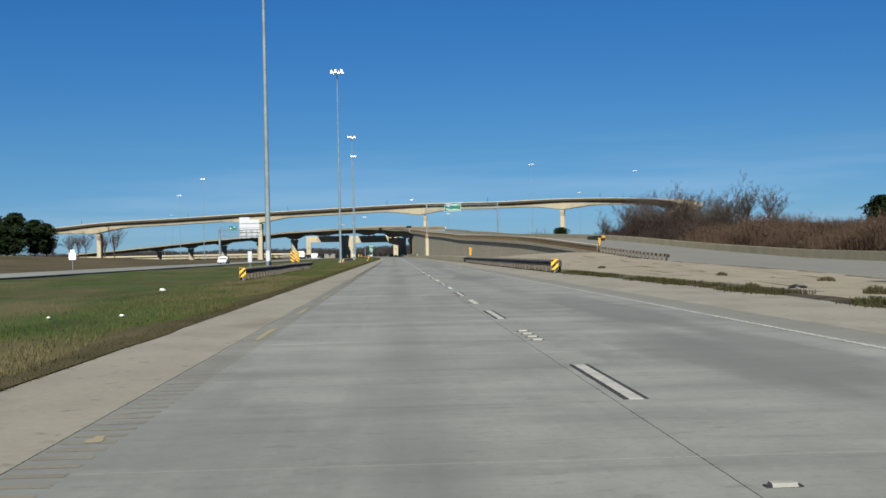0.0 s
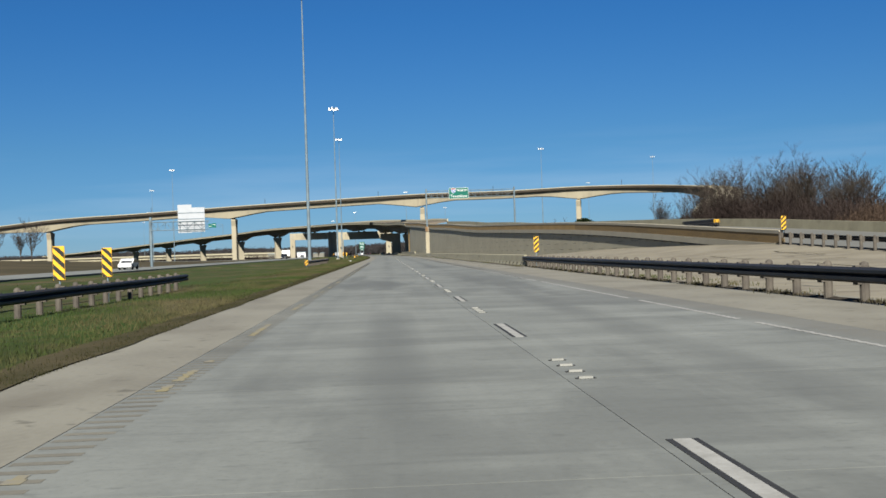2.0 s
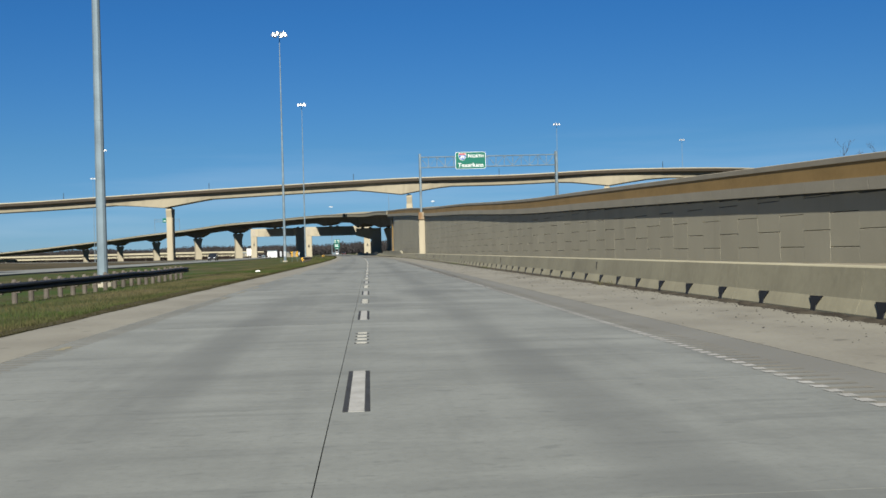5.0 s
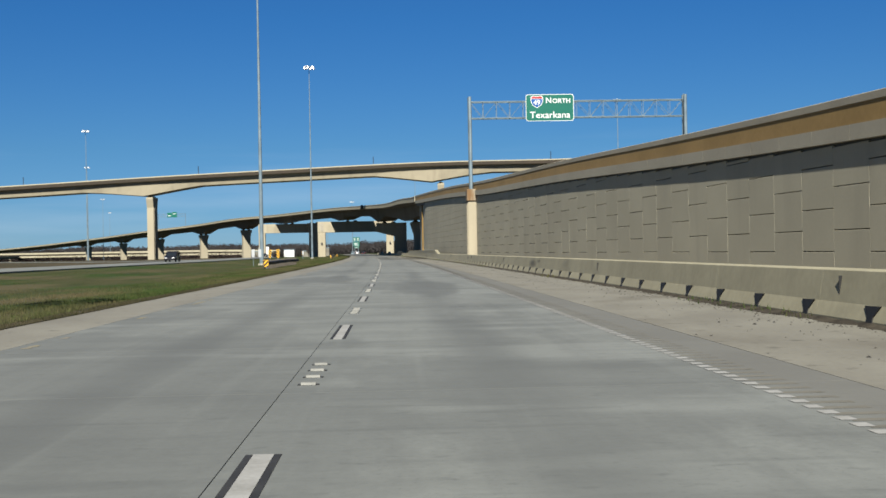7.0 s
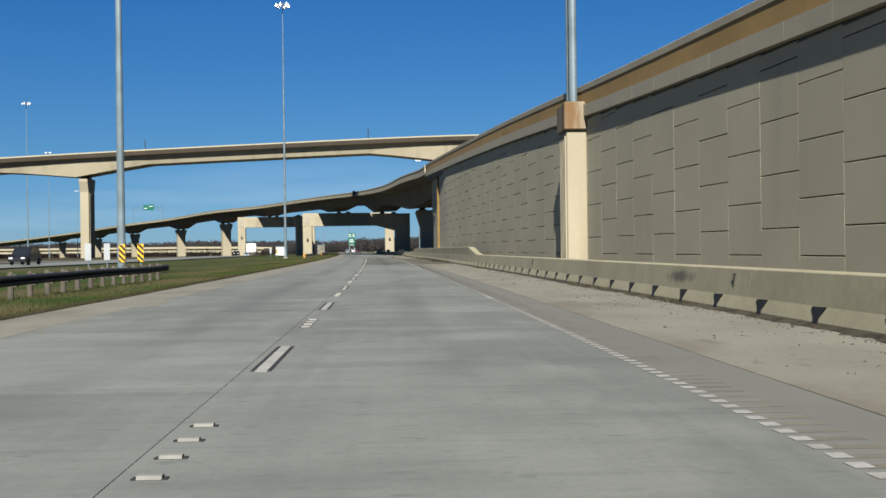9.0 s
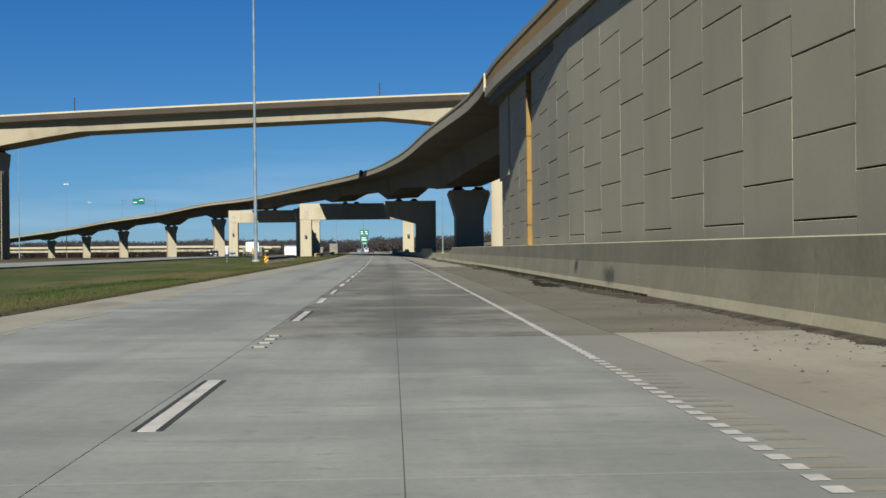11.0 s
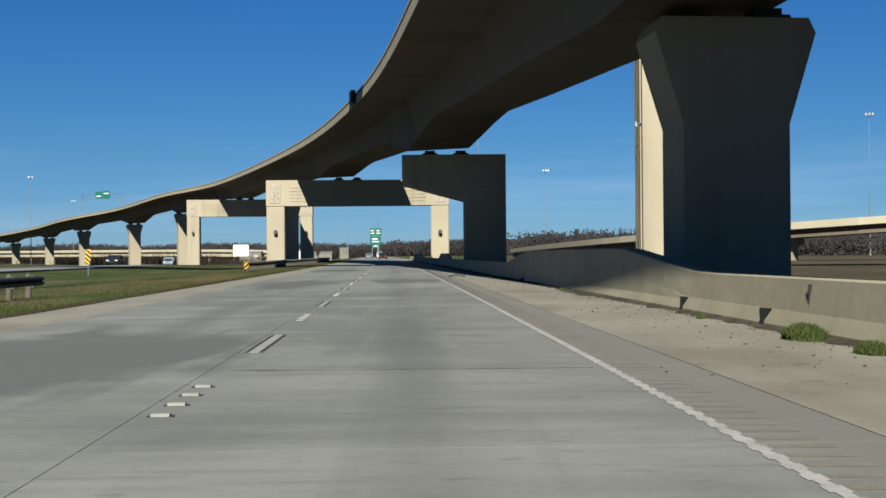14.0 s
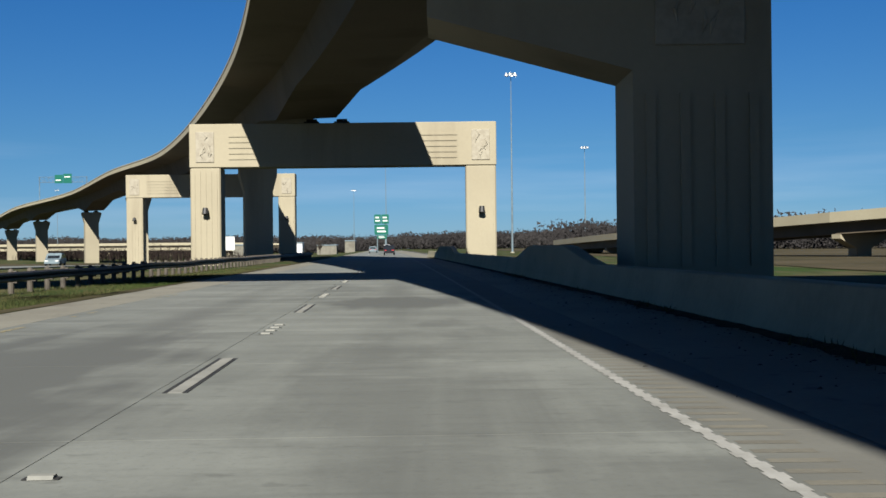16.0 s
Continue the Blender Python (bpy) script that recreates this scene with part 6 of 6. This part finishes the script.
def bare_tree(seed, height, spread=0.55):
    rg = random.Random(seed)
    t = thing("bare_tree", "leafless deciduous tree with fine grey-brown twigs", "tree", group="bare trees")
    bm = bmesh.new()
    tube(bm, [(0, 0, -0.4), (0.05, 0, height * 0.16), (rg.gauss(0, 0.2), rg.gauss(0, 0.2), height * 0.34)], [0.26, 0.2, 0.16], 7)
    part("trunk", bm, M["bark"], t)
    bm = bmesh.new()
    for k in range(10):
        a = k * 0.63 + rg.random()
        limb(bm, rg, Vector((0, 0, height * rg.uniform(0.18, 0.36))), Vector((spread * math.cos(a), spread * math.sin(a), 1)).normalized(), height * rg.uniform(0.4, 0.62), 0.11 if spread > 0.5 else 0.085, 3)
    part("crown", bm, M["bark"], t, "bare branching crown")
    return t


protos = [bare_tree(1, 8.2, 0.3), bare_tree(2, 9.6, 0.22), bare_tree(3, 12)]
spots = [(63, 195), (61.6, 205), (64, 282)]
for i in range(46):
    spots.append((rg.uniform(58, 84), rg.uniform(250, 335)))
for i in range(7):
    spots.append((rg.uniform(60, 66), rg.uniform(480, 520)))
spots += [(-100, 372), (-104, 378), (-96, 380), (-92, 376), (-118, 420), (-128, 432), (-150, 455), (-178, 470), (104, 560), (96, 545), (112, 552), (-70, 1240), (150, 1050), (175, 1010), (235, 1000)]
for i, (x, y) in enumerate(spots):
    k = 0.8 + 0.34 * rg.random() if i < 49 else 0.62 + 0.36 * rg.random()
    m = pose(x, y, ground_z(x, y), 0, 0, rg.uniform(0, 360))
    if i < 3:
        protos[i].matrix_basis = m
    else:
        c = copy_thing(protos[i % 3], m)
        c.scale = (k, k, k)


def pine_tree(seed, height):
    rg = random.Random(seed)
    t = thing("pine_tree", "dark green pine with a ragged crown", "tree", group="pines")
    bm = bmesh.new()
    tube(bm, [(0, 0, -0.5), (0.1, 0, height * 0.5), (0, 0.1, height)], [0.3, 0.22, 0.05], 7)
    for k in range(26):
        z = height * rg.uniform(0.35, 0.97)
        a = rg.uniform(0, 6.28)
        L = (1.1 - z / height) * height * 0.3 + 0.8
        tube(bm, [(0, 0, z), (L * math.cos(a), L * math.sin(a), z + L * 0.15)], [0.07, 0.02], 4)
    part("trunk", bm, M["bark"], t)
    V, F = [], []
    for k in range(7500):
        z = height * (0.08 + 0.92 * rg.random() ** 0.8)
        R = height * 0.40 * math.sqrt(max(0.02, 1 - ((z / height - 0.52) / 0.5) ** 2))
        a = rg.uniform(0, 6.28)
        lump = 0.66 + 1.1 * noise.noise(Vector((math.cos(a) * 2.2, math.sin(a) * 2.2, z * 0.6)))
        r = R * lump * math.sqrt(rg.random())
        c = Vector((r * math.cos(a), r * math.sin(a), z))
        i = len(V)
        for q in range(3):
            V.append(c + Vector((rg.gauss(0, 0.3), rg.gauss(0, 0.3), rg.gauss(0, 0.22))))
        F.append((i, i + 1, i + 2))
    me = bpy.data.meshes.new("crown")
    me.from_pydata([tuple(v) for v in V], [], F)
    me.materials.append(M["pine"])
    ob = new("crown", me)
    ob.parent = t
    return t


pp = [pine_tree(31, 12.5), pine_tree(32, 11)]
pspots = [(-112, 340), (-119, 333), (-127, 330), (-136, 338), (-116, 345), (-122, 352), (-124, 338), (-131, 347), (-134, 360), (-140, 352), (-114, 339), (-118, 341), (-126, 343), (-109, 349), (-108, 357), (112, 264), (117, 270), (121, 268), (72, 505)]
for i, (x, y) in enumerate(pspots):
    m = pose(x, y, ground_z(x, y), 0, 0, rg.uniform(0, 360))
    if i < 2:
        pp[i].matrix_basis = m
    else:
        c = copy_thing(pp[i % 2], m)
        k = rg.uniform(0.75, 1.1)
        c.scale = (k, k, k)


def thicket(name, count, place, hmin, hmax, label, material, seed, twig=0.04):
    """Thin upright stems that fork, as one mass of brush."""
    rg = random.Random(seed)
    V, F = [], []

    def stem(p, q, w):
        i = len(V)
        d = Vector((rg.uniform(-1, 1), rg.uniform(-1, 1), 0)) * w
        V.extend([tuple(p - d), tuple(p + d), tuple(q)])
        F.append((i, i + 1, i + 2))
    for _ in range(count):
        x, y, k = place(rg)
        z = ground_z(x, y)
        h = rg.uniform(hmin, hmax) * k
        p = Vector((x, y, z - 0.1))
        top = p + Vector((rg.gauss(0, 0.12) * h, rg.gauss(0, 0.12) * h, h))
        stem(p, top, twig * 1.5)
        for j in range(7):
            u = rg.uniform(0.2, 0.95)
            a = p.lerp(top, u)
            L = h * rg.uniform(0.12, 0.32)
            stem(a, a + Vector((rg.gauss(0, 0.5), rg.gauss(0, 0.5), rg.uniform(0.3, 1))) * L, twig)
    me = bpy.data.meshes.new(name)
    me.from_pydata(V, [], F)
    me.materials.append(material)
    return tagged(new(name, me), label, "brush", kind="stuff")


def right_brush(rg):
    y = rg.uniform(212, 480)
    x = 50.5 + abs(rg.gauss(0, 13))
    return x, y, 0.7 + 0.5 * noise.noise(Vector((x * 0.06, y * 0.06, 0)))


def near_brush(rg):
    y = rg.uniform(110, 214)
    x = 50.5 + abs(rg.gauss(0, 13))
    return x, y, 0.7 + 0.4 * noise.noise(Vector((x * 0.06, y * 0.06, 4)))


thicket("brush_thicket", 15000, near_brush, 2.6, 5.0, "reddish brown leafless brush behind the ramp", M["redbrush"], 13)
def tall_brush(rg):
    y = rg.uniform(246, 345)
    x = 55 + abs(rg.gauss(0, 13))
    return x, y, 0.75 + 0.4 * noise.noise(Vector((x * 0.08, y * 0.08, 7)))


thicket("brush_thicket", 15000, tall_brush, 4.0, 8.2, "tall dense dark leafless brush behind the ramp", M["brush"], 14, 0.05)
thicket("brush_thicket", 26000, right_brush, 3.0, 5.8, "dense dark leafless brush behind the ramp", M["brush"], 11)


def left_brush(rg):
    x = rg.uniform(-420, -70)
    y = 965 + 1.75 * (-85 - x) * 0.9 + rg.uniform(0, 130)
    return x, y, 0.7 + 0.6 * noise.noise(Vector((x * 0.03, y * 0.03, 0)))


thicket("brush_thicket", 7000, left_brush, 3, 7, "dark leafless brush under the far bridges", M["brush"], 12, 0.07)


def wood_belt(count, place, hmin, hmax, seed, fleck):
    """A far wood: rounded crowns, each a loose cloud of small flecks of twigs over a few stems."""
    rg = random.Random(seed)
    V, F = [], []
    for _ in range(count):
        x, y, k = place(rg)
        h = rg.uniform(hmin, hmax) * k
        z = ground_z(x, y)
        R = h * rg.uniform(0.4, 0.6)
        for j in range(85):
            d = Vector((rg.gauss(0, 1), rg.gauss(0, 1), rg.gauss(0, 1))).normalized() * rg.random() ** 0.4
            c = Vector((x + d.x * R, y + d.y * R, z + h * (0.5 + 0.5 * d.z)))
            i = len(V)
            f = fleck * rg.uniform(0.4, 1.2)
            V.extend(tuple(c + Vector((rg.gauss(0, f), rg.gauss(0, f * 0.3), rg.gauss(0, f)))) for q in range(3))
            F.append((i, i + 1, i + 2))
    me = bpy.data.meshes.new("far_woods")
    me.from_pydata(V, [], F)
    me.materials.append(M["woods"])
    return tagged(new("far_woods", me), "distant belt of bare winter woods", "woods", kind="stuff")


def woods_at(pts, depth, kmul):
    def place(rg):
        i = rg.randrange(len(pts) - 1)
        t = rg.random()
        (x0, y0), (x1, y1) = pts[i], pts[i + 1]
        x, y = x0 + (x1 - x0) * t + rg.uniform(0, depth) * 0.3, y0 + (y1 - y0) * t + rg.uniform(0, depth)
        return x, y, kmul * (0.95 + 0.25 * noise.noise(Vector((x * 0.012, y * 0.012, 0))))
    return place


wood_belt(2400, woods_at([(35, 1010), (120, 930), (260, 900), (420, 820), (700, 760)], 90, 1.0), 8, 12, 21, 0.6)
wood_belt(3600, woods_at([(-900, 1680), (-500, 1700), (-250, 1660), (-90, 1640), (60, 1560), (300, 1400)], 120, 1.0), 13, 17, 22, 0.85)
wood_belt(2600, woods_at([(-1300, 1400), (-800, 1580), (-450, 1690), (-200, 1680)], 90, 1.0), 13, 18, 23, 0.85)


# ---- vehicles on the far roads ----
def car(x, y, rz, paint, label, tall=1.0, long=4.6):
    c = thing("car", label, "car", (x, y, ground_z(x, y) + 0.2 if abs(x - cx(y)) > 12 else 0.0), rz, group="cars")
    bm = bmesh.new()
    h = 1.45 * tall
    L = long / 2
    prism(bm, [(-L, 0.3), (L, 0.3), (L, 0.75), (L * 0.55, 0.88 * tall ** 0.5), (L * 0.2, h), (-L * 0.55, h), (-L * 0.85, 0.95 * tall ** 0.5), (-L, 0.85)], -0.88, 0.88, "x")
    bmesh.ops.bevel(bm, geom=list(bm.edges), offset=0.07, segments=2, affect="EDGES")
    part("body", bm, paint, c)
    bm = bmesh.new()
    prism(bm, [(L * 0.5, 0.9 * tall ** 0.5), (L * 0.2, h - 0.1), (-L * 0.53, h - 0.1), (-L * 0.8, 0.98 * tall ** 0.5)], -0.895, 0.895, "x")
    part("window", bm, M["glass"], c, "dark side windows")
    for yy, nm in ((L * 0.36, "windscreen"), (-L * 0.7, "rear_window")):
        bm = bmesh.new()
        s_ = 1 if yy > 0 else -1
        a, b = ((L * 0.54, 0.9 * tall ** 0.5), (L * 0.21, h - 0.06)) if s_ > 0 else ((-L * 0.84, 0.98 * tall ** 0.5), (-L * 0.56, h - 0.06))
        prism(bm, [(a[0] + 0.03 * s_, a[1]), (b[0] + 0.03 * s_, b[1]), (b[0] - 0.06 * s_, b[1]), (a[0] - 0.06 * s_, a[1])], -0.7, 0.7, "x")
        part(nm, bm, M["glass"], c)
    bm = bmesh.new()
    tube(bm, [(-0.11, 0, 0), (0.11, 0, 0)], 0.33, 14)
    wm = mesh_of("wheel", bm, M["rubber"])
    for sx in (-0.82, 0.82):
        for sy in (-L * 0.62, L * 0.62):
            share("wheel", wm, pose(sx, sy, 0.33), c)
    for sx in (-0.6, 0.6):
        bm = bmesh.new()
        box(bm, (sx - 0.2, L - 0.04, 0.6), (sx + 0.2, L + 0.03, 0.75), bevel=0.02)
        part("headlight", bm, M["signwhite"], c)
        bm = bmesh.new()
        box(bm, (sx - 0.2, -L - 0.03, 0.72), (sx + 0.2, -L + 0.04, 0.86), bevel=0.02)
        part("taillight", bm, M["red"], c)
    return c


car(-36.0, 232, 180, M["carwhite"], "white saloon car on the opposite road")
car(-36.5, 470, 180, M["carblack"], "black pickup truck on the opposite road", 1.25, 5.4)
car(-48.0, 712, 185, M["carblack"], "dark car on the opposite road")
car(-51.0, 760, 188, M["steel"], "silver car on the opposite road", 1.1)
car(cx(815) + 1.8, 815, heading(815), M["carblack"], "dark car far ahead on the carriageway", 1.15)
car(cx(905) - 1.8, 905, heading(905), M["steel"], "grey car far ahead on the carriageway", 1.1)
car(cx(960) + 1.8, 960, heading(960), M["carwhite"], "white van far ahead on the carriageway", 1.5, 5.4)
for x, y, w, h in ((-118, 1290, 14, 5), (-92, 1310, 9, 6), (-75, 1330, 12, 4.5), (-60, 1320, 6, 7)):
    b_ = thing("roadside_building", "small pale building in the far distance", "building", (x, y, -1.5))
    bm = bmesh.new()
    box(bm, (-w / 2, -4, -1), (w / 2, 4, h))
    part("wall", bm, M["signwhite" if w == 9 else "shoulder"], b_)
    bm = bmesh.new()
    prism(bm, [(-w / 2 - 0.4, h), (w / 2 + 0.4, h), (w / 2, h + 0.6), (-w / 2, h + 0.6)], -4.4, 4.4)
    part("roof", bm, M["steel"], b_)
